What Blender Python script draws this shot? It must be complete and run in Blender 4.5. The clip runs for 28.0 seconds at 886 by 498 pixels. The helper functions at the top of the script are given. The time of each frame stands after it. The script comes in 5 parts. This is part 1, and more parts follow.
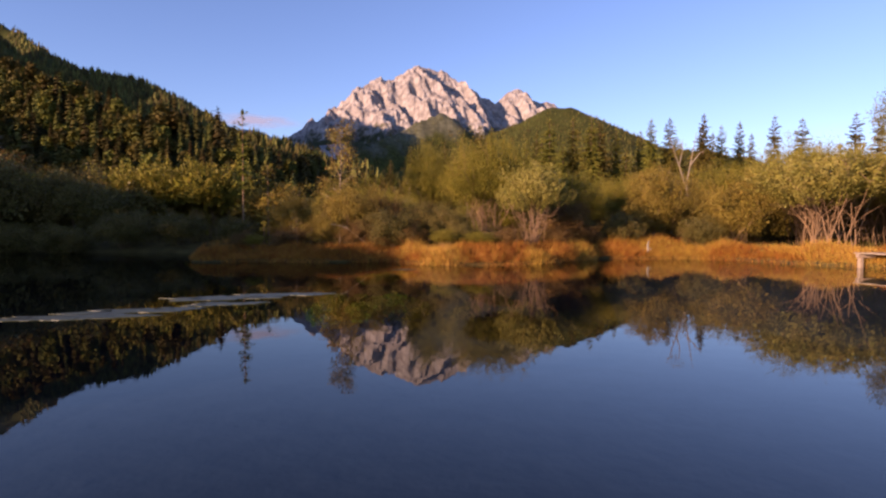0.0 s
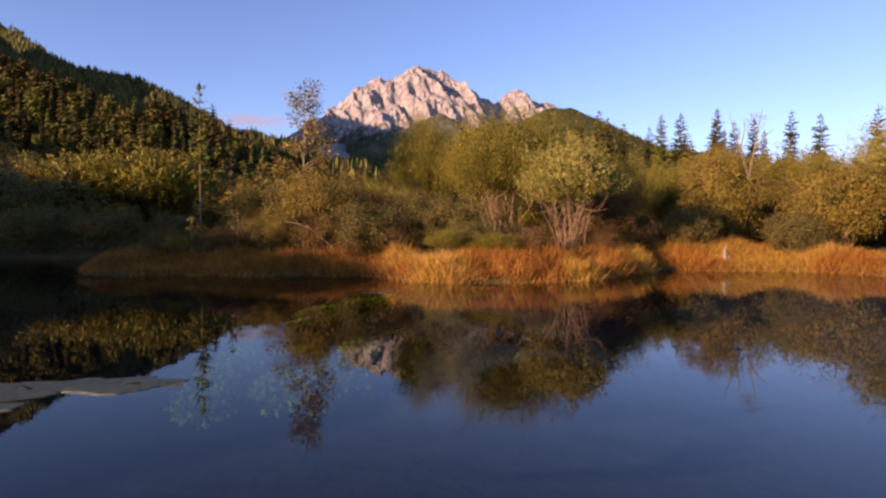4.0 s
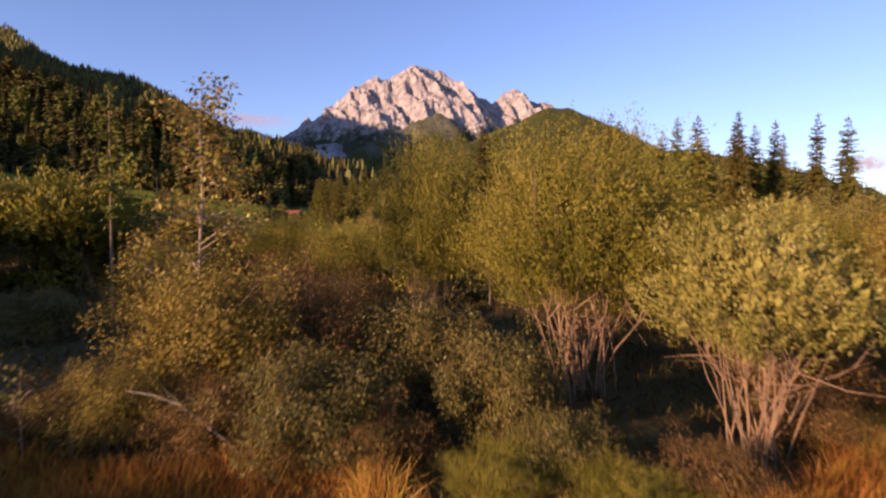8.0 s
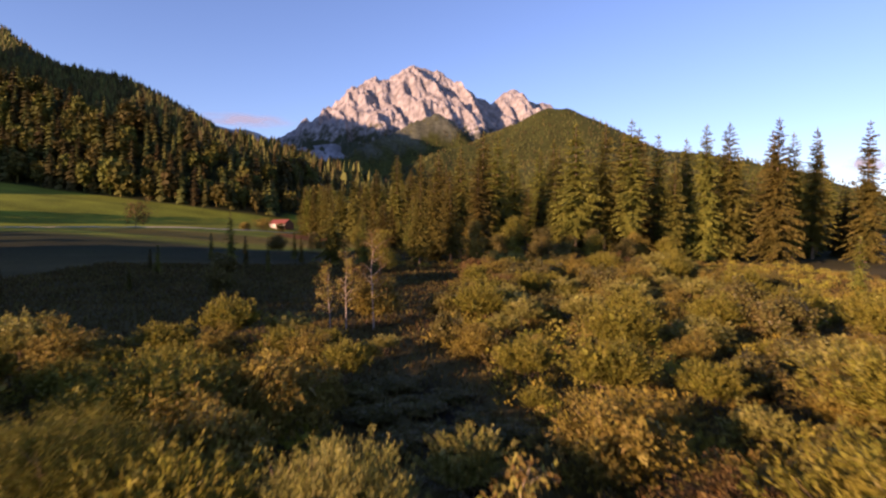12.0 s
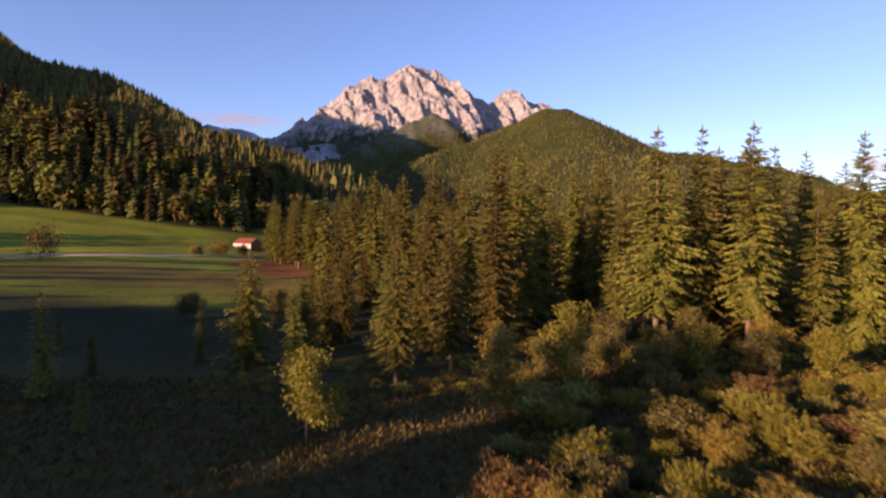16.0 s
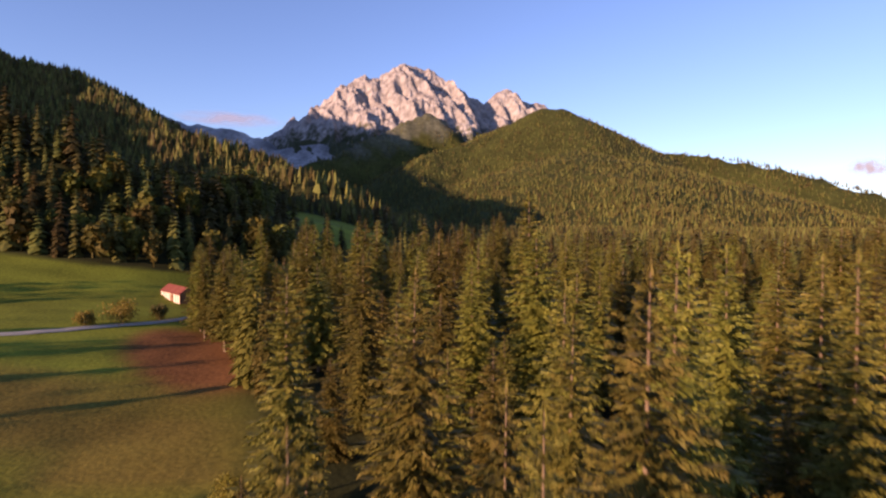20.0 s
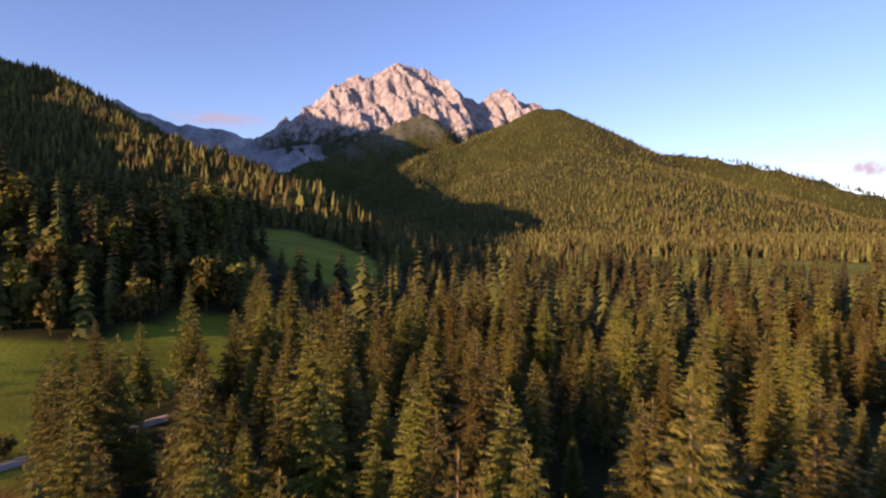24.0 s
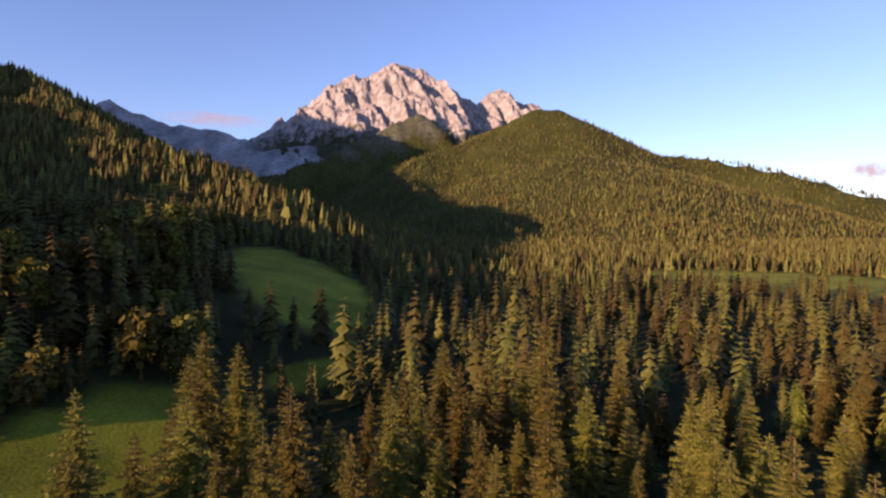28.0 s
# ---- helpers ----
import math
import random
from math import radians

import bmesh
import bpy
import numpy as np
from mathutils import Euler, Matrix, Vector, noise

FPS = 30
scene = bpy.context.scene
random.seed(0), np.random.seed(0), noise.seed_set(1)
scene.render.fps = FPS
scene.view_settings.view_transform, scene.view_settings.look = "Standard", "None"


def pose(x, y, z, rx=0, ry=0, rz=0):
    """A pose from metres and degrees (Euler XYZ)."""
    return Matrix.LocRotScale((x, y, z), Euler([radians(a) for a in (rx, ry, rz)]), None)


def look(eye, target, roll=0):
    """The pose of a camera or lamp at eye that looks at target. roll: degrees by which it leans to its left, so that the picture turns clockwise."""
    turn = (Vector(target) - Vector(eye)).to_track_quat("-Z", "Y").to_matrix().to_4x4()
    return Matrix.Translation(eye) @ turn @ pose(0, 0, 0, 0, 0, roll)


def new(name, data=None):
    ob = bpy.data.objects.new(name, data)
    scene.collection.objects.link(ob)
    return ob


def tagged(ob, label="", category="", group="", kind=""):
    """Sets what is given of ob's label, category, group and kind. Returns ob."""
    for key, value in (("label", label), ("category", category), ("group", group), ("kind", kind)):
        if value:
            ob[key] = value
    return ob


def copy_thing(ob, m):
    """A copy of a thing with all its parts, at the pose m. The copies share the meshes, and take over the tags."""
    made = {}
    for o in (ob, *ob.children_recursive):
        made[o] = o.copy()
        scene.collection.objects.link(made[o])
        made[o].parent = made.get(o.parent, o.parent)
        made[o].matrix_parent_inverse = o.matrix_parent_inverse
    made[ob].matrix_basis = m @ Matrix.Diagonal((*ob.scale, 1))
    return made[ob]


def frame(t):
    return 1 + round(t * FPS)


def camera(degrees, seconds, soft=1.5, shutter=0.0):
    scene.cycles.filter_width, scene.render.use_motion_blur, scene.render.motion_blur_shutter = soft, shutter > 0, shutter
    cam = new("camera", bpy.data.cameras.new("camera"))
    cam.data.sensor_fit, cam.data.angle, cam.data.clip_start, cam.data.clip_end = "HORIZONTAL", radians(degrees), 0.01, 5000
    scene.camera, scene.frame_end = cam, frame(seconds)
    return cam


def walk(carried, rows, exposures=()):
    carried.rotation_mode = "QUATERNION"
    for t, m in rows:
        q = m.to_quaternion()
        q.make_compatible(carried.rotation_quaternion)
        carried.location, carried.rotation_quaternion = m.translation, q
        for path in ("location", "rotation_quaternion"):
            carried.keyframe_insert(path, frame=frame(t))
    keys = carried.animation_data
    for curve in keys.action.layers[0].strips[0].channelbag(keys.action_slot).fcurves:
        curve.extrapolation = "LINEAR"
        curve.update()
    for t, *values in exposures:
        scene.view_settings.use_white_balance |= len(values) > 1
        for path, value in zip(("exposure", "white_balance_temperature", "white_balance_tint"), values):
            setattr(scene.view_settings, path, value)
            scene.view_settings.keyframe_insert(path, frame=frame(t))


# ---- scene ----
cam = camera(74.0, 28.0, soft=2.3, shutter=0.5)
PATH = [  # seconds, x, y, z, yaw to the left, pitch, roll
    (0, 0.00, -0.00, 1.51, -0.22, -2.06, 0.01),
    (1, 0.13, 1.47, 1.50, -0.20, -2.05, 0.01),
    (2, 0.14, 3.42, 1.46, -0.23, -2.04, 0.04),
    (2.5, 0.13, 4.48, 1.43, -0.24, -2.03, 0.09),
    (4.5, -0.05, 9.12, 1.54, -0.34, -2.03, 0.14),
    (5.5, -0.20, 11.69, 1.97, -0.42, -2.04, 0.21),
    (6.5, -0.41, 14.36, 2.67, -0.50, -2.05, 0.21),
    (7.5, -0.57, 17.18, 3.57, -0.56, -2.06, 0.20),
    (8.5, -0.44, 20.51, 4.75, -0.62, -2.06, 0.18),
    (9.5, -0.12, 24.08, 6.01, -0.70, -2.04, 0.17),
    (10.5, 0.31, 28.25, 7.22, -0.72, -2.03, 0.16),
    (11.5, 0.59, 33.88, 8.51, -0.73, -2.04, 0.17),
    (12.5, 0.44, 41.84, 9.96, -0.66, -2.04, 0.24),
    (13.5, -0.02, 51.90, 11.75, -0.67, -2.04, 0.31),
    (15.5, 1.23, 77.91, 16.55, -0.94, -2.04, 0.30),
    (16.5, 1.38, 92.34, 19.83, -1.04, -2.05, 0.36),
    (17.5, 1.49, 107.43, 23.24, -1.15, -2.07, 0.40),
    (18.5, 1.70, 123.48, 26.81, -1.32, -2.06, 0.41),
    (19.5, 2.00, 140.08, 30.69, -1.48, -2.08, 0.38),
    (20.5, 2.34, 154.91, 34.64, -1.62, -2.08, 0.33),
    (21.5, 2.61, 168.86, 38.63, -1.74, -2.10, 0.31),
    (22.5, 2.94, 182.38, 42.42, -1.87, -2.13, 0.30),
    (24.5, 1.27, 214.51, 49.20, -2.16, -2.13, 0.29),
    (25.5, 1.31, 226.44, 52.42, -2.27, -2.14, 0.31),
    (26.5, 1.43, 236.97, 55.78, -2.29, -2.14, 0.30),
    (28, 1.69, 252.43, 60.07, -2.38, -2.12, 0.29),
]


def flown(x, y, z, yaw, pitch, roll):
    a, b = radians(yaw), radians(pitch)
    ahead = Vector((-math.sin(a) * math.cos(b), math.cos(a) * math.cos(b), math.sin(b)))
    return look((x, y, z), Vector((x, y, z)) + ahead, roll)


walk(cam, [(t, flown(*p)) for t, *p in PATH], exposures=[(0, 1.0, 6760, 42), (28, 1.0, 6760, 42)])

# ---- light: a low sun behind the camera's left shoulder, clear sky ----
SUN_EL, SUN_AWAY = 11.5, Vector((0.79, 0.61, 0)).normalized()
world = bpy.data.worlds.new("sky")
scene.world = world
world.use_nodes = True
wn = world.node_tree
sky = wn.nodes.new("ShaderNodeTexSky")
sky.sky_type = "NISHITA"
sky.sun_disc = False
sky.sun_elevation = radians(SUN_EL)
sky.sun_rotation = math.atan2(-SUN_AWAY.x, -SUN_AWAY.y)
sky.altitude, sky.air_density, sky.dust_density, sky.ozone_density = 850, 1.0, 0.25, 3.5
wn.nodes["Background"].inputs["Strength"].default_value = 0.122
wn.links.new(sky.outputs["Color"], wn.nodes["Background"].inputs["Color"])
sun = new("sun", bpy.data.lights.new("sun", "SUN"))
sun.data.energy, sun.data.angle, sun.data.color = 5.0, radians(0.53), (1.0, 0.74, 0.44)
sun.matrix_world = look((-100, -100, 60), Vector((-100, -100, 60)) + SUN_AWAY - Vector((0, 0, math.tan(radians(SUN_EL)))))


# ---- materials ----
def material(name, stops, scale=1.0, rough=0.7, bump=0.0, fine=6.0, spread=0.0, through_light=0.0, metal=0.0, island=False, coords="Object", gaps=0.0, gap_share=0.5, strands=1.0, tint=False):
    """Noise at two scales runs along the colour stops; spread: lightness that differs from object to object or leaf to leaf."""
    m = bpy.data.materials.new(name)
    m.use_nodes = True
    n, l = m.node_tree.nodes, m.node_tree.links
    p = n["Principled BSDF"]
    p.inputs["Roughness"].default_value, p.inputs["Metallic"].default_value = rough, metal
    p.inputs["Specular IOR Level"].default_value = 0.12 if through_light else 0.4  # dull leaves
    tc = n.new("ShaderNodeTexCoord")
    a, b = n.new("ShaderNodeTexNoise"), n.new("ShaderNodeTexNoise")
    a.inputs["Scale"].default_value, b.inputs["Scale"].default_value = scale, scale * fine
    a.inputs["Detail"].default_value, b.inputs["Detail"].default_value = 4, 6
    for q in (a, b):
        l.new(tc.outputs[coords], q.inputs["Vector"])
    mix = n.new("ShaderNodeMath")
    mix.operation = "MULTIPLY_ADD"
    mix.inputs[1].default_value = 0.55
    l.new(b.outputs["Fac"], mix.inputs[0])
    half = n.new("ShaderNodeMath")
    half.operation = "MULTIPLY"
    half.inputs[1].default_value = 0.45
    l.new(a.outputs["Fac"], half.inputs[0])
    l.new(half.outputs[0], mix.inputs[2])
    ramp = n.new("ShaderNodeValToRGB")
    e = ramp.color_ramp.elements
    while len(e) < len(stops):
        e.new(0.5)
    for k, c in enumerate(stops):
        e[k].position, e[k].color = 0.3 + 0.4 * k / max(1, len(stops) - 1), (*c, 1)
    l.new(mix.outputs[0], ramp.inputs["Fac"])
    colour = ramp.outputs["Color"]
    if spread:
        hsv = n.new("ShaderNodeHueSaturation")
        if tint:
            g = n.new("ShaderNodeAttribute")
            g.attribute_name = "tint"
            r = g.outputs["Fac"]
        elif island:
            g = n.new("ShaderNodeNewGeometry")
            r = g.outputs["Random Per Island"]
        else:
            r = n.new("ShaderNodeObjectInfo").outputs["Random"]
        mv = n.new("ShaderNodeMapRange")
        mv.inputs["To Min"].default_value, mv.inputs["To Max"].default_value = 1 - spread, 1 + spread
        l.new(r, mv.inputs["Value"])
        l.new(mv.outputs["Result"], hsv.inputs["Value"])
        mh = n.new("ShaderNodeMapRange")
        mh.inputs["To Min"].default_value, mh.inputs["To Max"].default_value = 0.5 - spread * 0.1, 0.5 + spread * 0.1
        l.new(r, mh.inputs["Value"])
        l.new(mh.outputs["Result"], hsv.inputs["Hue"])
        l.new(colour, hsv.inputs["Color"])
        colour = hsv.outputs["Color"]
    l.new(colour, p.inputs["Base Color"])
    if bump:
        bp = n.new("ShaderNodeBump")
        bp.inputs["Strength"].default_value, bp.inputs["Distance"].default_value = bump, 1.0 / (scale * fine)
        l.new(b.outputs["Fac"], bp.inputs["Height"])
        l.new(bp.outputs["Normal"], p.inputs["Normal"])
    if through_light:
        tr = n.new("ShaderNodeBsdfTranslucent")
        l.new(colour, tr.inputs["Color"])
        ms = n.new("ShaderNodeMixShader")
        ms.inputs["Fac"].default_value = through_light
        l.new(p.outputs["BSDF"], ms.inputs[1])
        l.new(tr.outputs["BSDF"], ms.inputs[2])
        l.new(ms.outputs["Shader"], n["Material Output"].inputs["Surface"])
    if gaps:  # sprays are combed through with gaps between their twigs
        c, cr = n.new("ShaderNodeTexNoise"), n.new("ShaderNodeMapRange")
        c.inputs["Scale"].default_value, c.inputs["Detail"].default_value = gaps, 2
        comb = n.new("ShaderNodeMapping")
        comb.inputs["Scale"].default_value = (1.0, 1.0, strands)
        l.new(tc.outputs[coords], comb.inputs["Vector"])
        l.new(comb.outputs["Vector"], c.inputs["Vector"])
        cr.inputs["From Min"].default_value, cr.inputs["From Max"].default_value = gap_share - 0.03, gap_share + 0.03
        l.new(c.outputs["Fac"], cr.inputs["Value"])
        hole, cutout = n.new("ShaderNodeBsdfTransparent"), n.new("ShaderNodeMixShader")
        l.new(cr.outputs["Result"], cutout.inputs["Fac"])
        l.new(hole.outputs["BSDF"], cutout.inputs[1])
        l.new((ms if through_light else p).outputs[0], cutout.inputs[2])
        l.new(cutout.outputs["Shader"], n["Material Output"].inputs["Surface"])
    return m


NEEDLES = material("spruce_needles", [(0.058, 0.062, 0.013), (0.131, 0.118, 0.022), (0.206, 0.158, 0.037)], 0.35, 0.6, spread=0.28, through_light=0.10, gaps=8.0, gap_share=0.40, strands=0.35)
FAR_NEEDLES = material("far_needles", [(0.040, 0.043, 0.012), (0.085, 0.078, 0.020), (0.138, 0.106, 0.029)], 0.12, 0.7, spread=0.42, through_light=0.05, tint=True)
MID_NEEDLES = material("mid_needles", [(0.053, 0.056, 0.012), (0.115, 0.108, 0.020), (0.188, 0.150, 0.032)], 0.3, 0.7, spread=0.4, through_light=0.08, tint=True, gaps=4.5, gap_share=0.38, strands=0.4)
SPRUCE_BARK = material("spruce_bark", [(0.10, 0.065, 0.04), (0.22, 0.15, 0.09)], 3.0, 0.9, 0.4)
PALE_BARK = material("pale_bark", [(0.14, 0.080, 0.042), (0.28, 0.180, 0.10)], 5.0, 0.85, 0.3)
BIRCH_BARK = material("birch_bark", [(0.08, 0.055, 0.035), (0.28, 0.21, 0.15), (0.46, 0.38, 0.30)], 6.0, 0.7, 0.2)
DEAD_WOOD = material("dead_wood", [(0.155, 0.118, 0.081), (0.285, 0.242, 0.186)], 6.0, 0.9, 0.3)
WILLOW = material("willow_leaves", [(0.092, 0.094, 0.014), (0.176, 0.152, 0.021), (0.275, 0.222, 0.043)], 0.5, 0.5, spread=0.14, through_light=0.20, island=True, gaps=12.0, gap_share=0.42)
SILVER = material("silvery_willow_leaves", [(0.123, 0.119, 0.021), (0.233, 0.206, 0.045), (0.384, 0.324, 0.100)], 0.7, 0.45, spread=0.14, through_light=0.20, island=True, gaps=12.0, gap_share=0.42)
ALDER = material("alder_leaves", [(0.064, 0.062, 0.016), (0.125, 0.103, 0.028), (0.210, 0.147, 0.048)], 0.6, 0.4, spread=0.14, through_light=0.20, island=True, gaps=12.0, gap_share=0.42)
RUST = material("rusty_leaves", [(0.080, 0.049, 0.018), (0.154, 0.088, 0.028), (0.218, 0.142, 0.044)], 0.6, 0.6, spread=0.14, through_light=0.20, island=True, gaps=12.0, gap_share=0.42)
OCHRE = material("ochre_leaves", [(0.107, 0.081, 0.014), (0.202, 0.147, 0.027), (0.308, 0.223, 0.051)], 0.6, 0.5, spread=0.14, through_light=0.20, island=True, gaps=12.0, gap_share=0.42)
BIRCH_LEAF = material("birch_leaves", [(0.102, 0.090, 0.019), (0.220, 0.162, 0.037), (0.350, 0.237, 0.069)], 0.8, 0.4, spread=0.35, through_light=0.3, island=True)
GREEN_SCRUB = material("green_scrub_leaves", [(0.122, 0.115, 0.016), (0.236, 0.195, 0.025), (0.357, 0.281, 0.050)], 0.5, 0.6, spread=0.25, through_light=0.12, tint=True, gaps=11.0, gap_share=0.44)
BROWN_SCRUB = material("brown_scrub_leaves", [(0.110, 0.084, 0.016), (0.213, 0.157, 0.028), (0.312, 0.227, 0.058)], 0.5, 0.6, spread=0.25, through_light=0.12, tint=True, gaps=11.0, gap_share=0.44)
RUST_SCRUB = material("rusty_scrub_leaves", [(0.067, 0.055, 0.016), (0.121, 0.093, 0.025), (0.173, 0.138, 0.040)], 0.5, 0.6, spread=0.25, through_light=0.12, tint=True, gaps=11.0, gap_share=0.44)
SEDGE = material("sedge_blades", [(0.215, 0.081, 0.016), (0.354, 0.147, 0.026), (0.456, 0.225, 0.053)], 0.35, 0.6, spread=0.3, through_light=0.25, island=True)
REED = material("reed_blades", [(0.276, 0.155, 0.025), (0.427, 0.236, 0.042), (0.551, 0.320, 0.076)], 0.4, 0.6, spread=0.3, through_light=0.25, island=True)
ROUGH_GRASS = material("rough_grass", [(0.049, 0.041, 0.012), (0.097, 0.068, 0.020), (0.146, 0.102, 0.034)], 0.12, 0.7, spread=0.35, through_light=0.2, island=True)


# ---- land ----
def hashed(i, j, seed):
    v = np.sin(i * 127.1 + j * 311.7 + seed * 74.7) * 43758.5453
    return v - np.floor(v)


def vnoise(x, y, seed=0):
    i, j = np.floor(x), np.floor(y)
    u, v = x - i, y - j
    u, v = u * u * u * (u * (u * 6 - 15) + 10), v * v * v * (v * (v * 6 - 15) + 10)
    a, b, c, d = hashed(i, j, seed), hashed(i + 1, j, seed), hashed(i, j + 1, seed), hashed(i + 1, j + 1, seed)
    return (a + (b - a) * u) * (1 - v) + (c + (d - c) * u) * v


def fbm(x, y, octaves=4, seed=0):
    return sum(vnoise(x * 2.03**k, y * 2.03**k, seed + k) * 0.5**k for k in range(octaves)) / sum(0.5**k for k in range(octaves)) - 0.5


def smooth(a, b, v):
    k = np.clip((v - a) / (b - a), 0, 1)
    return k * k * (3 - 2 * k)


def ridge(x, y, crest, slope, power=1.0):
    """The height of a ridge that falls off on both sides of a crest, a line of (x, y, z)."""
    best = np.full(np.shape(x), -500.0)
    for (x0, y0, z0), (x1, y1, z1) in zip(crest, crest[1:]):
        dx, dy = x1 - x0, y1 - y0
        k = np.clip(((x - x0) * dx + (y - y0) * dy) / (dx * dx + dy * dy), 0, 1)
        far = np.hypot(x - x0 - k * dx, y - y0 - k * dy)
        best = np.maximum(best, z0 + k * (z1 - z0) - slope * far**power)
    return best


# the outer end lies out of view, raised to shade the ridges behind
FAR_LEFT = [(-3200, 2600, 1450), (-2300, 2250, 1150), (-1800, 2030, 960), (-1560, 2010, 740), (-1400, 1960, 655), (-1200, 1730, 535), (-1000, 1500, 440)]
LEFT_HILL = [(-1000, 1500, 430), (-864, 1300, 375), (-736, 1250, 322), (-579, 1150, 274), (-428, 1000, 194), (-337, 930, 157), (-271, 915, 139), (-233, 940, 131), (-163, 850, 98), (-123, 800, 88), (-72, 800, 57), (-41, 800, 40), (40, 900, 15)]
# a spur out of view, added to cast shade on hillside and valley
SHADE_SPUR = [(-1000, 1500, 420), (-1000, 1000, 450), (-900, 650, 318), (-700, 400, 220), (-560, 240, 158), (-490, 150, 116)]
# a knoll added so that the hillside wood behind it lies in shade
KNOLL = [(-400, 485, 135), (-310, 458, 112), (-230, 432, 86), (-165, 415, 64), (-130, 420, 50), (-102, 442, 42), (-112, 520, 50), (-130, 600, 60)]
FOOTHILL = [(-1300, 3800, 430), (-1000, 3800, 500), (-720, 3800, 540), (-300, 3800, 560), (100, 3820, 580), (280, 3780, 590), (420, 3720, 625), (679, 3640, 745), (789, 3620, 747), (833, 3600, 712), (983, 3550, 600),
            (1128, 3500, 516), (1260, 3350, 450), (1462, 3200, 420), (1745, 2950, 326), (1870, 2750, 238), (2000, 2550, 150), (2500, 2300, 40)]
SHOULDER = [(13, 3800, 748), (-135, 3700, 668), (-311, 3500, 540), (-485, 3250, 405), (-626, 3000, 312), (-723, 2800, 262)]
SPUR = [(700, 3640, 735), (417, 3500, 600), (279, 3350, 500), (25, 3150, 418), (-90, 2900, 305), (20, 2500, 190), (150, 2000, 95), (260, 1500, 30)]
APRON = [(700, 3560, 640), (740, 3000, 420), (700, 2400, 240), (620, 1800, 115), (560, 1300, 25)]
BACK_RIDGE = [(-3300, 3900, 1290), (-2494, 3900, 1000), (-2299, 3900, 940), (-2005, 3900, 800), (-1839, 3900, 800), (-1640, 3900, 715), (-1507, 3900, 650), (-1271, 3900, 635), (-1068, 3900, 600), (-1001, 3900, 530)]


def shore(x, y):
    """Metres to the pond's rim, above 0 on land."""
    north = 24.2 + 1.7 * smooth(-0.6, -2.4, x) + 4.3 * smooth(3.2, 8.5, x) - 9.5 * smooth(11.5, 19, x) + 9 * (1 - smooth(-13.0, -10.9, x)) - 0.5 * smooth(-1, 1, x) * (1 - smooth(2, 3.5, x))
    wob = 0.8 * fbm(x * 0.5, y * 0.5, 3, 5)
    d = np.maximum(y - north, np.maximum(-27 + 2 * np.sin(y * 0.15) - x, x - 24 - 0.2 * np.maximum(-y, 0)))
    return np.maximum(d, -38 - y) + wob


def brook(x, y):
    """How far a spot lies inside the brook that winds out of the bushes, 0 to 1."""
    mid = 0.3 + 1.6 * np.sin(y * 0.13 + 0.4)
    return smooth(2.4, 1.1, np.abs(x - mid)) * smooth(37, 41, y) * smooth(75, 66, y)


def height(x, y):
    x, y = np.asarray(x, float), np.asarray(y, float)
    z = 0.42 + 0.5 * fbm(x / 5, y / 5, 3, 2) * smooth(0, 6, shore(x, y)) + 0.016 * np.maximum(y - 40, 0) * smooth(40, 110, y) + 0.1
    up = -(x + 140) * 0.70 + (y - 271) * 0.72
    up = np.minimum(up, 150 + np.clip(up - 150, 0, 130) * smooth(-60, -190, x))
    z = z + 0.16 * np.maximum(up, 0) * smooth(0, 60, up) * smooth(60, -80, x) + 5.0 * smooth(-35, -110, x) * smooth(120, 200, y)
    rough = 40 * fbm(x / 260, y / 260, 5, 9) * smooth(350, 1200, np.hypot(x, y))
    z = np.maximum(z, ridge(x, y, LEFT_HILL, 0.52) + rough * 0.5)
    z = np.maximum(z, ridge(x, y, KNOLL, 1.0))
    z = np.maximum(z, ridge(x, y, FAR_LEFT, 1.0) + rough)
    z = np.maximum(z, ridge(x, y, SHADE_SPUR, 0.9) + rough * 0.5 + 60 * fbm(x / 110, y / 110, 3, 81))
    gully = 34 * (np.abs(fbm(x / 210, y / 420, 4, 61)) - 0.12) * smooth(1500, 2300, y)
    z = np.maximum(z, ridge(x, y, FOOTHILL, 0.55) + rough * 0.4 + gully - 1.3 * np.maximum(0, -960 - x))
    z = np.maximum(z, ridge(x, y, SHOULDER, 0.85) + 0.4 * gully + 50 * fbm(x / 120, y / 120, 4, 63))
    z = np.maximum(z, ridge(x, y, SPUR, 0.5) + gully)
    z = np.maximum(z, ridge(x, y, APRON, 0.3) + rough + gully)
    z = np.maximum(z, ridge(x, y, BACK_RIDGE, 0.75) + rough * 1.5 + 110 * fbm(x / 110, y / 110, 5, 31))
    rim = shore(x, y)
    z = np.where(rim < 0, np.maximum(-2.6, rim * 0.75) - 0.15, np.minimum(z, 0.06 + rim * 0.3 + np.maximum(rim - 4, 0) ** 2))
    return z - 0.42 * brook(x, y)


def mesh(name, verts, faces, mats=(), which=None, flat=True):
    me = bpy.data.meshes.new(name)
    verts, faces = np.asarray(verts, np.float32), np.asarray(faces, np.int32)
    k = faces.shape[1]
    me.vertices.add(len(verts))
    me.vertices.foreach_set("co", verts.ravel())
    me.loops.add(faces.size)
    me.loops.foreach_set("vertex_index", faces.ravel())
    me.polygons.add(len(faces))
    me.polygons.foreach_set("loop_start", np.arange(0, faces.size, k, dtype=np.int32))
    if which is not None:
        me.polygons.foreach_set("material_index", np.asarray(which, np.int32))
    me.polygons.foreach_set("use_smooth", np.full(len(faces), not flat))
    for m in mats:
        me.materials.append(m)
    me.update(calc_edges=True)
    me.validate()
    return me


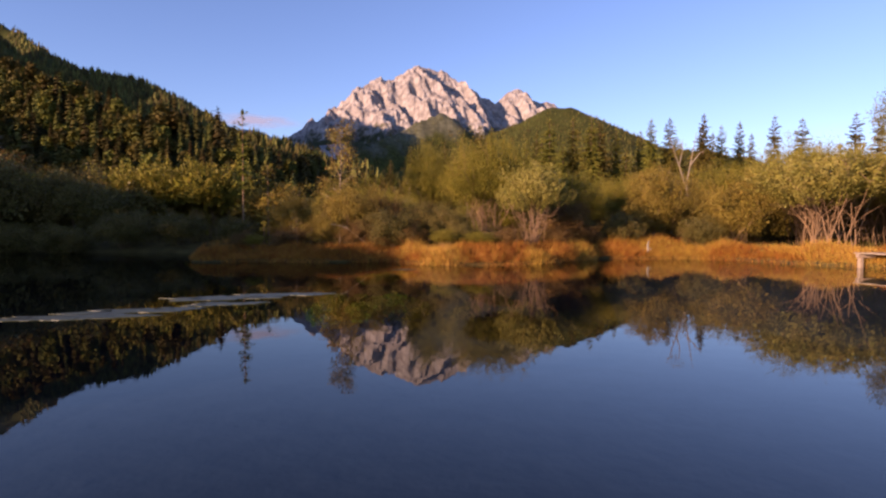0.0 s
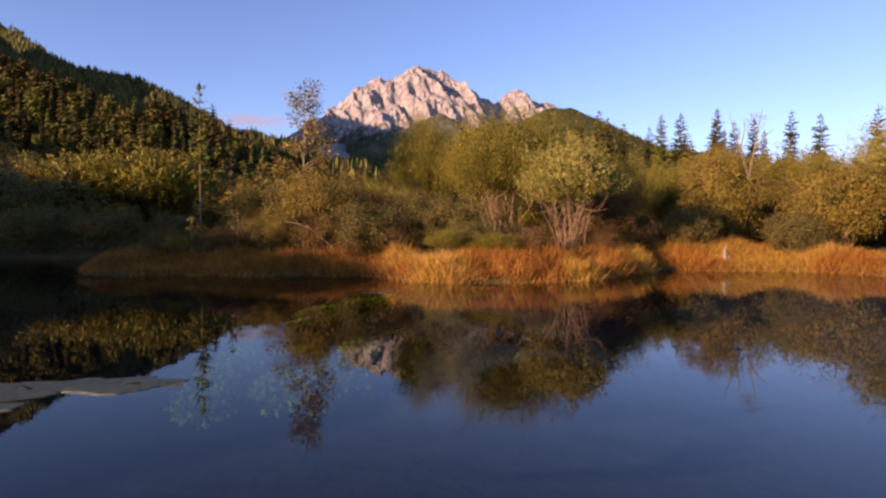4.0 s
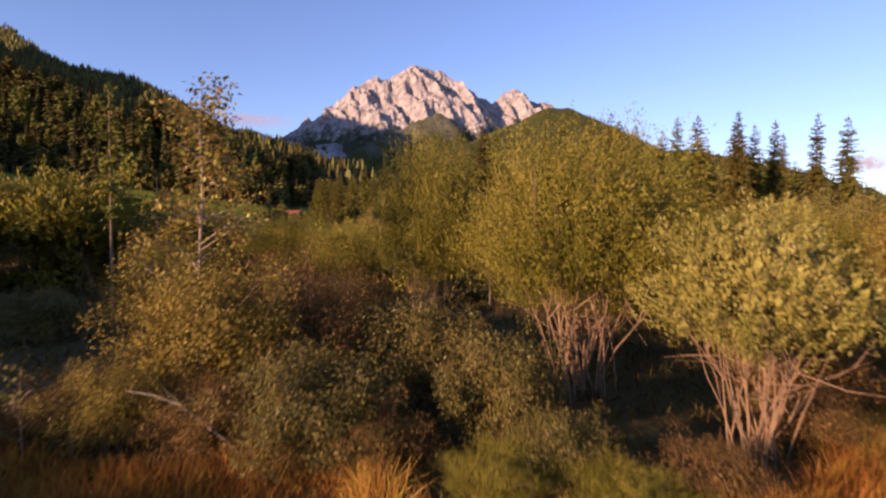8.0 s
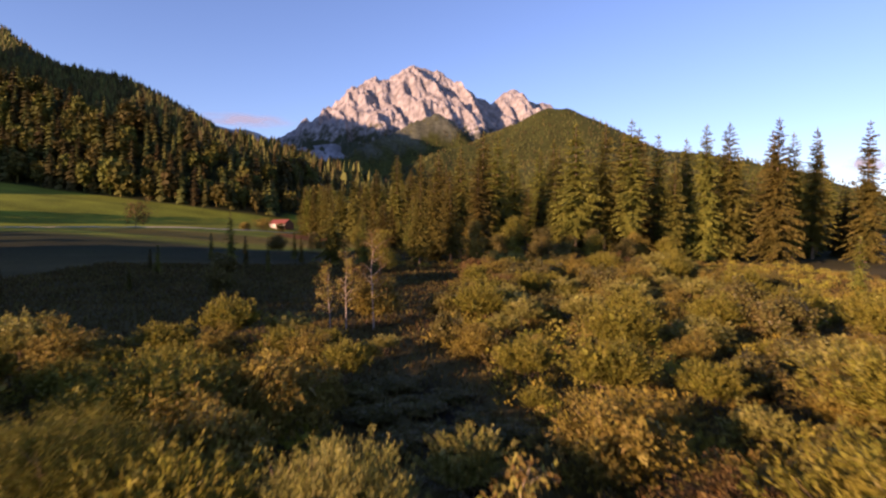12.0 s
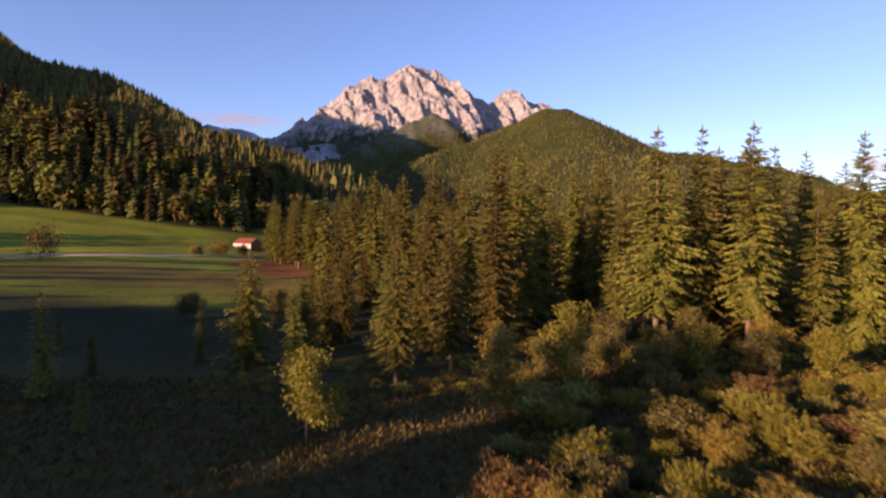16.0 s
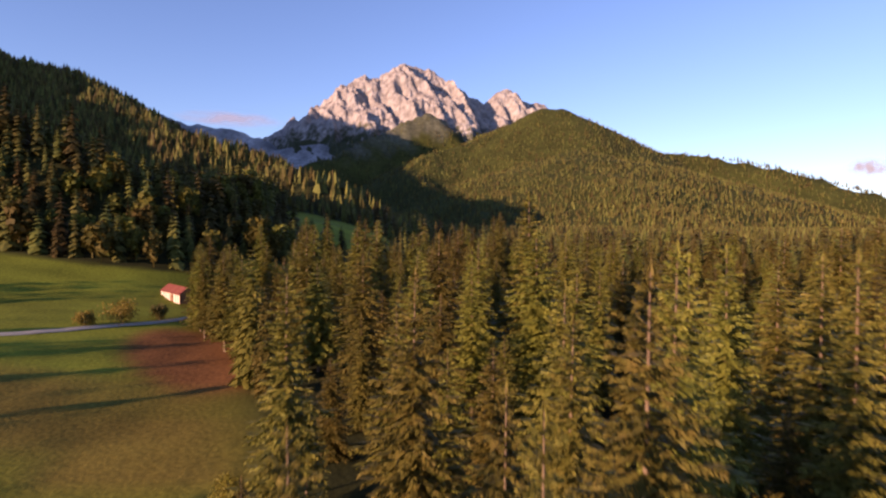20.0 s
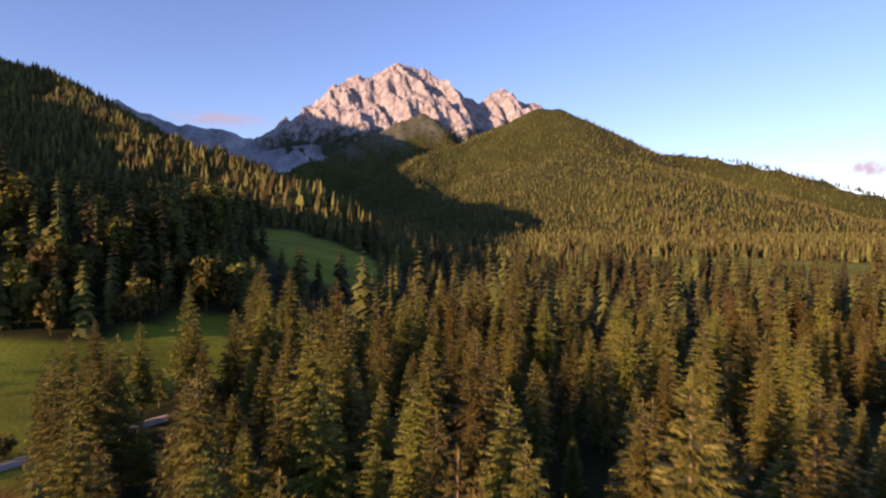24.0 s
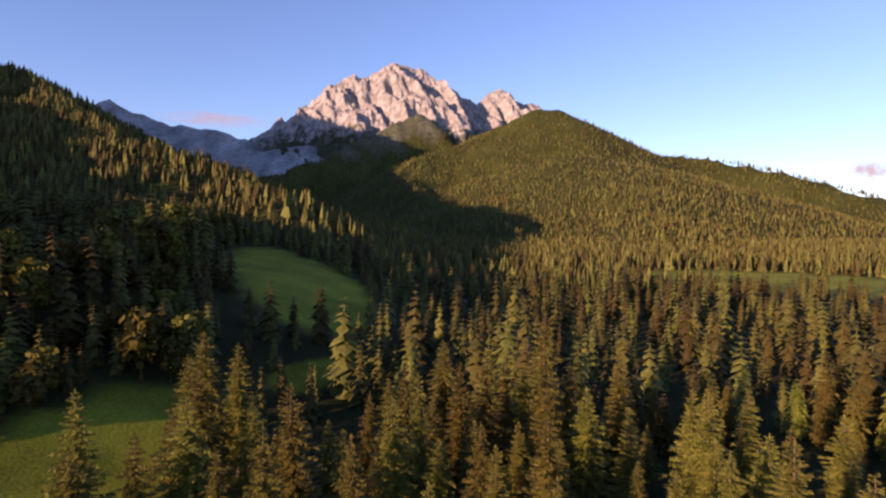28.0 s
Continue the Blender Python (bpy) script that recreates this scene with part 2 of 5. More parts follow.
def grid(xs, ys, zf):
    gx, gy = np.meshgrid(xs, ys)
    v = np.stack([gx, gy, zf(gx, gy)], -1).reshape(-1, 3)
    n, m = len(xs), len(ys)
    a = (np.arange(m - 1)[:, None] * n + np.arange(n - 1)).ravel()
    return v, np.stack([a, a + 1, a + n + 1, a + n], 1)


def steps(*spans):
    out = [spans[0][0]]
    for a, b, n in spans:
        out += list(np.linspace(a, b, n + 1)[1:])
    return np.array(out)


def ground_material():
    """Bog, meadow, ploughed strip, forest floor and rock, laid out by where they lie."""
    m = bpy.data.materials.new("ground_cover")
    m.use_nodes = True
    n, l = m.node_tree.nodes, m.node_tree.links
    p = n["Principled BSDF"]
    p.inputs["Roughness"].default_value, p.inputs["Specular IOR Level"].default_value = 0.95, 0.1
    at = n.new("ShaderNodeAttribute")
    at.attribute_name = "cover"
    tc = n.new("ShaderNodeTexCoord")
    a, b = n.new("ShaderNodeTexNoise"), n.new("ShaderNodeTexNoise")
    a.inputs["Scale"].default_value, b.inputs["Scale"].default_value = 0.045, 1.3
    a.inputs["Detail"].default_value, b.inputs["Detail"].default_value = 5, 7
    for q in (a, b):
        l.new(tc.outputs["Object"], q.inputs["Vector"])
    add = n.new("ShaderNodeMath")
    add.operation = "ADD"
    l.new(a.outputs["Fac"], add.inputs[0])
    l.new(b.outputs["Fac"], add.inputs[1])
    mr = n.new("ShaderNodeMapRange")
    mr.inputs["From Min"].default_value, mr.inputs["From Max"].default_value = 0.7, 1.3
    mr.inputs["To Min"].default_value, mr.inputs["To Max"].default_value = 0.6, 1.4
    l.new(add.outputs[0], mr.inputs["Value"])
    hsv = n.new("ShaderNodeHueSaturation")
    l.new(mr.outputs["Result"], hsv.inputs["Value"])
    l.new(at.outputs["Color"], hsv.inputs["Color"])
    l.new(hsv.outputs["Color"], p.inputs["Base Color"])
    bp = n.new("ShaderNodeBump")
    bp.inputs["Strength"].default_value, bp.inputs["Distance"].default_value = 0.5, 0.2
    l.new(b.outputs["Fac"], bp.inputs["Height"])
    l.new(bp.outputs["Normal"], p.inputs["Normal"])
    return m


def wood_edge(y):
    """The left rim of the wood in the valley."""
    return np.interp(y, [140, 150, 175, 195, 211, 234, 255, 292, 330, 350, 370, 400, 420, 450, 560], [-17, -20, -16, -14, -11, -21, -30, -48, -62, -56, -45, -52, -60, -70, -120])


def track_y(x):
    return np.interp(x, [-260, -131, -98, -80, -62, -48], [228, 259, 273, 290, 318, 350])


def meadow_top(x):
    """Where the meadow meets the forest on the hillside."""
    return np.interp(x, [-420, -240, -160, -120, -92, -78, -58], [392, 371, 363, 362, 372, 408, 417])


def meadow(x, y):
    """1 on the mown meadows, 0 elsewhere."""
    near = smooth(8, -8, x - (wood_edge(y) - 4)) * smooth(188, 203, y) * smooth(3, -3, y - meadow_top(x)) * smooth(-420, -380, x)
    shaded = smooth(1.15, 0.95, np.hypot((x + 66 + 0.3 * (y - 580)) / 36, (y - 580) / 92))
    small = smooth(1.2, 0.9, np.hypot((x + 33 - 0.4 * (y - 443)) / 9, (y - 443) / 15))
    strip = smooth(1.15, 0.9, np.hypot((x - 345) / 130, (y - 765 + 0.3 * (x - 345)) / 110))
    return np.clip(near + shaded + small + strip, 0, 1)


def rust_patch(x, y):
    return smooth(1.2, 0.8, np.hypot((x + 48 + 0.5 * (y - 275)) / 15, (y - 275) / 25)) * smooth(6, -6, y - track_y(x) + 8)


def cover(x, y, z):
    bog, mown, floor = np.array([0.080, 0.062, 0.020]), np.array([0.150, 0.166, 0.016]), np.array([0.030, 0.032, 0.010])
    rock = np.array([0.38, 0.37, 0.37]) * (0.75 + 1.1 * fbm(x / 60, y / 120, 5, 91)[..., None])
    rust, bed = np.array([0.21, 0.088, 0.028]), np.array([0.020, 0.030, 0.047])
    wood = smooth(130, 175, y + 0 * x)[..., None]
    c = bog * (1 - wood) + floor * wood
    k = smooth(700, 1000, y + 0 * x)[..., None]  # far slopes: young growth closes the gaps between the trees
    c = c * (1 - k) + np.array([0.046, 0.050, 0.011]) * (0.8 + 0.5 * vnoise(x / 70, y / 70, 14)[..., None]) * k
    k = (smooth(-480, -620, x) * smooth(3200, 3350, y) * smooth(200, 380, z + 120 * fbm(x / 90, y / 90, 4, 77)))[..., None]
    c = c * (1 - k) + rock * k
    k = (smooth(480, 640, x * -0.35 + z + 260 * fbm(x / 70, y / 70, 4, 78)) * smooth(3100, 3300, y) * smooth(330, 180, x) * 0.2)[..., None]
    c = c * (1 - k) + rock * k
    k = meadow(x, y)[..., None]
    c = c * (1 - k) + mown * (0.85 + 0.5 * vnoise(x / 30, y / 7, 3)[..., None]) * k
    k = (meadow(x, y) * smooth(-125, -85, x) * smooth(206, 216, y) * smooth(268, 258, y) * (0.85 * smooth(0.1, 0.4, vnoise(x / 25, y / 12, 6))))[..., None]
    c = c * (1 - k) + np.array([0.150, 0.102, 0.020]) * k
    # brook bed: mud, with the hollow's shade put into its dark colour
    k = brook(x, y)[..., None]
    c = c * (1 - k) + np.array([0.022, 0.017, 0.010]) * k
    k = (rust_patch(x, y))[..., None]
    c = c * (1 - k) + rust * k
    k = smooth(0.0, -0.6, shore(x, y))[..., None]
    return c * (1 - k) + bed * k


xs = steps((-4600, -1500, 70), (-1500, -420, 36), (-420, -70, 50), (-70, -26, 26), (-26, 26, 80), (26, 90, 32), (90, 420, 30), (420, 1500, 32), (1500, 4600, 28))
ys = steps((-3000, -400, 12), (-400, -42, 14), (-42, 14, 24), (14, 40, 66), (40, 80, 40), (80, 180, 40), (180, 520, 76), (520, 1400, 46), (1400, 4700, 90))
v, f = grid(xs, ys, height)
ground_me = mesh("ground", v, f, [ground_material()], flat=False)
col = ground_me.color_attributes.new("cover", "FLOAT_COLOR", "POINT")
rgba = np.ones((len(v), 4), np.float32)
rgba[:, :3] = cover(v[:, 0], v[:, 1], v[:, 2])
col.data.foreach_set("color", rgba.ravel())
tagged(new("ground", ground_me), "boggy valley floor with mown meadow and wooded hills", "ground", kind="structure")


def mountain_height(x, y):
    crest = [(x0, 4430, z0 + 12) for x0, z0 in ((-1300, 560), (-1126, 685), (-1028, 753), (-962, 812), (-911, 770), (-844, 841), (-793, 893), (-735, 878), (-676, 902), (-558, 1033), (-459, 1113), (-361, 1087), (-290, 1084), (-203, 1184), (-164, 1200), (-65, 1170), (33, 1164), (113, 1063), (233, 1033), (313, 979), (385, 929), (426, 896), (465, 969), (545, 1022), (614, 1011), (683, 952), (735, 925), (795, 950), (860, 905), (1000, 760))]
    z = ridge(x, y, crest, 1.0, 0.98)
    warp = 60 * fbm(x / 170, y / 170, 3, 31)
    r1 = 1 - 2 * np.abs(fbm((x + 0.45 * y + warp) / 250, (y - warp) / 520, 4, 40))
    r2 = 1 - 2 * np.abs(fbm((x + 0.3 * y - warp) / 85, y / 170, 4, 50))
    k = smooth(0, 150, np.abs(y - 4430)) * 0.9 + 0.1
    return z + 330 * (r1 - 0.80) * k + 80 * (r2 - 0.80) * (0.4 + 0.6 * k) + 9 * fbm(x / 18, y / 18, 3, 60)


def mountain_material():
    m = bpy.data.materials.new("limestone")
    m.use_nodes = True
    n, l = m.node_tree.nodes, m.node_tree.links
    p = n["Principled BSDF"]
    p.inputs["Roughness"].default_value = 0.95
    tc, geo = n.new("ShaderNodeTexCoord"), n.new("ShaderNodeNewGeometry")
    sep, nor = n.new("ShaderNodeSeparateXYZ"), n.new("ShaderNodeSeparateXYZ")
    l.new(tc.outputs["Object"], sep.inputs[0])
    l.new(geo.outputs["Normal"], nor.inputs[0])
    a = n.new("ShaderNodeTexNoise")
    a.inputs["Scale"].default_value, a.inputs["Detail"].default_value = 0.02, 9
    a.inputs["Roughness"].default_value = 0.65
    l.new(tc.outputs["Object"], a.inputs["Vector"])
    ramp = n.new("ShaderNodeValToRGB")
    e = ramp.color_ramp.elements
    e[0].position, e[0].color = 0.35, (0.15, 0.13, 0.125, 1)
    e[1].position, e[1].color = 0.65, (0.37, 0.34, 0.325, 1)
    l.new(a.outputs["Fac"], ramp.inputs["Fac"])
    # trees climb the lower and gentler slopes
    s = n.new("ShaderNodeMath")
    s.operation = "MULTIPLY_ADD"
    s.inputs[1].default_value, s.inputs[2].default_value = 500, -250
    l.new(a.outputs["Fac"], s.inputs[0])
    h = n.new("ShaderNodeMath")
    h.operation = "ADD"
    l.new(sep.outputs["Z"], h.inputs[0])
    l.new(s.outputs[0], h.inputs[1])
    k = n.new("ShaderNodeMapRange")
    k.inputs["From Min"].default_value, k.inputs["From Max"].default_value = 560, 680
    l.new(h.outputs[0], k.inputs["Value"])
    mix = n.new("ShaderNodeMix")
    mix.data_type = "RGBA"
    mix.inputs["A"].default_value = (0.035, 0.042, 0.014, 1)
    l.new(k.outputs["Result"], mix.inputs["Factor"])
    l.new(ramp.outputs["Color"], mix.inputs["B"])
    l.new(mix.outputs["Result"], p.inputs["Base Color"])
    bp = n.new("ShaderNodeBump")
    bp.inputs["Strength"].default_value, bp.inputs["Distance"].default_value = 0.7, 12
    l.new(a.outputs["Fac"], bp.inputs["Height"])
    l.new(bp.outputs["Normal"], p.inputs["Normal"])
    return m


v, f = grid(np.linspace(-1500, 1350, 330), np.linspace(3480, 4700, 150), mountain_height)
tagged(new("mountain", mesh("mountain", v, f, [mountain_material()])), "jagged pale limestone mountain in low sunlight", "mountain", kind="structure")


# ---- water ----
def water_material():
    m = bpy.data.materials.new("still_water")
    m.use_nodes = True
    n, l = m.node_tree.nodes, m.node_tree.links
    n.remove(n["Principled BSDF"])
    clear, gloss, mix, fr = n.new("ShaderNodeBsdfTransparent"), n.new("ShaderNodeBsdfGlossy"), n.new("ShaderNodeMixShader"), n.new("ShaderNodeFresnel")
    clear.inputs["Color"].default_value = (0.36, 0.46, 0.56, 1)
    gloss.inputs["Roughness"].default_value = 0.015
    fr.inputs["IOR"].default_value = 1.44
    tc, w, bp = n.new("ShaderNodeTexCoord"), n.new("ShaderNodeTexNoise"), n.new("ShaderNodeBump")
    w.inputs["Scale"].default_value, w.inputs["Detail"].default_value = 1.6, 2
    bp.inputs["Strength"].default_value, bp.inputs["Distance"].default_value = 0.02, 0.05
    l.new(tc.outputs["Object"], w.inputs["Vector"])
    l.new(w.outputs["Fac"], bp.inputs["Height"])
    for q in (gloss, fr):
        l.new(bp.outputs["Normal"], q.inputs["Normal"])
    l.new(fr.outputs["Fac"], mix.inputs["Fac"])
    l.new(clear.outputs["BSDF"], mix.inputs[1])
    l.new(gloss.outputs["BSDF"], mix.inputs[2])
    l.new(mix.outputs["Shader"], n["Material Output"].inputs["Surface"])
    return m


v, f = grid(np.linspace(-60, 60, 13), np.linspace(-70, 78, 15), lambda x, y: 0 * x)
pond = tagged(new("water", mesh("water", v, f, [water_material()], flat=False)), "still dark blue pond mirroring sky and trees", "water", kind="structure")
pond.visible_shadow = False


# ---- builders for plants ----
def norm(a):
    return a / np.maximum(np.linalg.norm(a, axis=-1, keepdims=True), 1e-9)


def tube(points, radii, sides=6):
    """A tapered, round stem along points, closed at its tip."""
    pts, radii = np.asarray(points, float), np.asarray(radii, float)
    along = norm(np.gradient(pts, axis=0))
    side = norm(np.cross(along, np.where(np.abs(along[:, 2:]) > 0.9, [1.0, 0, 0], [0, 0, 1.0])))
    other = np.cross(along, side)
    a = np.arange(sides) * 2 * np.pi / sides
    v = pts[:, None] + radii[:, None, None] * (np.cos(a)[None, :, None] * side[:, None] + np.sin(a)[None, :, None] * other[:, None])
    n = len(pts)
    i, j = np.meshgrid(np.arange(n - 1), np.arange(sides), indexing="ij")
    k = (j + 1) % sides
    f = np.stack([i * sides + j, i * sides + k, (i + 1) * sides + k, (i + 1) * sides + j], -1).reshape(-1, 4)
    return v.reshape(-1, 3), f


def blades(base, way, flat, length, width, bend=0.0):
    """One leaf-shaped quad for each base point: way along it, flat across it."""
    length, width = np.broadcast_to(length, len(base))[:, None], np.broadcast_to(width, len(base))[:, None]
    mid = base + way * length * 0.45
    tip = base + way * length + np.array([0, 0, -1.0]) * (bend * length)
    v = np.stack([base, mid + flat * width / 2, tip, mid - flat * width / 2], 1).reshape(-1, 3)
    return v, np.arange(len(v)).reshape(-1, 4)


def joined(parts):
    vs, fs, n = [], [], 0
    for v, f in parts:
        vs.append(v)
        fs.append(f + n)
        n += len(v)
    return np.concatenate(vs), np.concatenate(fs)


def scattered(v, f, places, sizes, turns, wide=None):
    """Copies of one shape, joined into one list of corners and faces."""
    places, sizes, turns = (np.asarray(a, float) for a in (places, sizes, turns))
    wide = sizes if wide is None else wide
    c, s = np.cos(turns)[:, None], np.sin(turns)[:, None]
    x, y = v[:, 0] * c - v[:, 1] * s, v[:, 0] * s + v[:, 1] * c
    out = np.stack([x * wide[:, None], y * wide[:, None], v[:, 2] * sizes[:, None]], -1) + places[:, None]
    faces = f[None] + (np.arange(len(places)) * len(v))[:, None, None]
    return out.reshape(-1, 3), faces.reshape(-1, f.shape[1])


def part(name, data, parent, label=""):
    ob = new(name, data)
    ob.parent = parent
    return tagged(ob, label) if label else ob


def thing(name, label, category, group="", at=(0, 0, 0), turn=0.0, size=1.0):
    ob = new(name)
    ob.empty_display_size = 0.3
    ob.matrix_basis = pose(*at, 0, 0, turn)
    ob.scale = (size, size, size)
    return tagged(ob, label, category, group)


def spot(x, y, sunk=0.05):
    return (float(x), float(y), float(height(x, y)) - sunk)


def spruce_parts(seed, tall=28.0, whorls=40, arms=8, sprays=5, slim=0.13, bare=0.12, rings=9, sides=7):
    """A straight trunk with whorls of arms that droop low down and rise near the tip, hung with dense flat sprays round a dark core."""
    rng = np.random.default_rng(seed)
    lean = rng.normal(0, 0.006, 2)
    zs = np.linspace(0, tall * 0.985, rings)
    trunk = tube(np.stack([lean[0] * zs, lean[1] * zs, zs], 1), np.interp(zs, [0, tall], [tall * (0.0105 if tall > 12 else 0.007), 0.02]), sides)
    out, gap, down = [], tall * (1 - bare) / whorls, np.array([0, 0, -1.0])
    side_bulge = rng.uniform(0, 7, 3)
    for k in range(whorls):
        t = bare + (0.985 - bare) * min(1.0, max(0.0, k + rng.uniform(-0.4, 0.4)) / whorls)
        u = (t - bare) / (1 - bare)
        reach = tall * slim * min(1.0, 0.6 + 3.0 * u) * (1 - u) ** 0.8 * rng.uniform(0.72, 1.15) + 0.2
        n = arms if t < 0.88 else max(4, arms - 3)
        a = rng.uniform(0, 7) + np.arange(n) * 2 * np.pi / n + rng.normal(0, 0.22, n)
        r = reach * rng.uniform(0.7, 1.12, n) * (1 + 0.12 * np.sin(a * 2 + side_bulge[0] + 5 * t) + 0.1 * np.sin(a * 3 + side_bulge[1] + 11 * t))
        r[rng.random(n) < 0.08] *= 0.45
        rise = np.interp(t, [0, 0.45, 0.85, 1], [-0.5, -0.25, 0.2, 0.9]) + rng.normal(0, 0.1, n)
        root = np.stack([lean[0] * t * tall + 0 * a, lean[1] * t * tall + 0 * a, t * tall + rng.normal(0, 0.35 * gap, n)], 1)
        way = norm(np.stack([np.cos(a), np.sin(a), rise], 1))
        side = norm(np.cross(way, [0, 0, 1.0]))
        # the dark heart of the crown
        out.append(blades(root, norm(way + down * 0.35), side, r * 0.62, r * 0.5 + 0.1, 0.2))
        tip = norm(way + [0, 0, 0.25])
        out.append(blades(root + way * (r * 0.66)[:, None] + down * (0.06 * r)[:, None], tip, side, r * 0.36 + 0.15, r * 0.16 + 0.1, 0.02))
        for j in range(sprays):
            v = 0.30 + 0.66 * (j + rng.uniform(0.1, 0.9, n)) / sprays
            here = root + way * (r * v)[:, None] + down * (0.09 * v**2 * r)[:, None]
            for s in (-1, 1):
                w = norm(way * rng.uniform(0.5, 1.0, n)[:, None] + s * side * rng.uniform(0.4, 0.9, n)[:, None] + down * rng.uniform(0.15, 0.8, n)[:, None])
                ln = (0.135 * r * (1.2 - 0.6 * v) + 0.26 * gap) * rng.uniform(0.7, 1.35, n)
                out.append(blades(here, w, norm(np.cross(w, side * s + way * 0.5 + rng.normal(0, 0.35, (n, 3)))), ln, ln * 0.46, 0.14))
    top = np.array([[lean[0] * tall, lean[1] * tall, tall * 0.95]])
    out.append(blades(np.repeat(top, 4, 0), np.tile([[0, 0, 1.0]], (4, 1)), norm(rng.normal(0, 1, (4, 3)) * [1, 1, 0]), tall * 0.055, 0.3))
    return trunk, joined(out)


def cone_tree(seed, tiers):
    """A far conifer, one metre high: zigzag skirts round a stem."""
    rng = np.random.default_rng(seed)
    vs, fs, n = [], [], 0
    for k in range(tiers):
        z0, z1 = 0.06 + 0.86 * k / tiers, min(1.0, 0.06 + 0.86 * k / tiers + 1.25 / tiers)
        z1 = 1.0 if k == tiers - 1 else z1
        r = 0.17 * (1 - 0.80 * k / tiers)
        a = np.arange(6) * np.pi / 3 + rng.uniform(0, 3)
        rr = r * np.where(np.arange(6) % 2, 0.62, 1.08) * rng.uniform(0.85, 1.15, 6)
        ring = np.stack([np.cos(a) * rr, np.sin(a) * rr, z0 + rng.normal(0, 0.012, 6) - 0.04 * (np.arange(6) % 2 == 0)], 1)
        vs.append(np.concatenate([[[0, 0, z1]], ring]))
        fs += [[n, n + 1 + i, n + 1 + (i + 1) % 6, n + 1 + (i + 2) % 6] for i in (0, 2, 4)]
        n += 7
    return np.concatenate(vs), np.array(fs)


def crown_leaves(rng, clumps, spread, count, size, slim=0.4, upright=0.5):
    """Leaves gathered in clumps: clumps is a list of centres, spread their reach."""
    clumps = np.asarray(clumps, float)
    pick = rng.integers(0, len(clumps), count)
    off = norm(rng.normal(0, 1, (count, 3))) * (rng.random((count, 1)) ** 0.4) * np.asarray(spread) * 1.9
    base = clumps[pick] + off
    way = norm(norm(off) * 0.6 + rng.normal(0, 0.6, (count, 3)) + [0, 0, upright])
    face = norm(norm(base - clumps.mean(0)) + 0.55 * rng.normal(0, 1, (count, 3)))
    flat = norm(np.cross(way, face))
    ln = size * rng.uniform(0.6, 1.35, count)
    return blades(base, way, flat, ln, ln * slim, 0.1)


def shoot_leaves(rng, tall, wide, lift, lumpy, shoots, per, size):
    """Long upright shoots all over a lumpy dome, each set with narrow leaves."""
    d = norm(rng.normal(0, 1, (shoots, 3)))
    d[:, 2] = np.where(d[:, 2] < 0, d[:, 2] * 0.7, d[:, 2])
    lump = 1 + lumpy * (0.5 * np.sin(d[:, 0] * 6 + d[:, 2] * 5 + 1) + 0.5 * np.sin(d[:, 1] * 7 - d[:, 2] * 4)) + rng.normal(0, 0.05, shoots)
    root = d * (rng.uniform(0.25, 0.9, shoots) ** 0.6 * lump)[:, None] * [wide / 2, wide / 2, tall * (0.93 - lift)] + [0, 0, tall * lift - 0.05 * tall]
    way = norm(d * [0.55, 0.55, 0.35] + [0, 0, 0.75] + rng.normal(0, 0.16, (shoots, 3)))
    long = 0.15 * wide * rng.uniform(0.6, 1.4, shoots)
    u = rng.random((shoots, per))
    base = (root[:, None] + way[:, None] * (u * long[:, None])[..., None]).reshape(-1, 3) + rng.normal(0, 0.012 * wide, (shoots * per, 3))
    along = norm(np.repeat(way, per, 0) + rng.normal(0, 0.42, (shoots * per, 3)))
    face = norm(np.repeat(d, per, 0) + rng.normal(0, 0.6, (shoots * per, 3)))
    ln = size * rng.uniform(0.6, 1.35, shoots * per)
    return blades(base, along, norm(np.cross(along, face)), ln, ln * 0.3, 0.08)


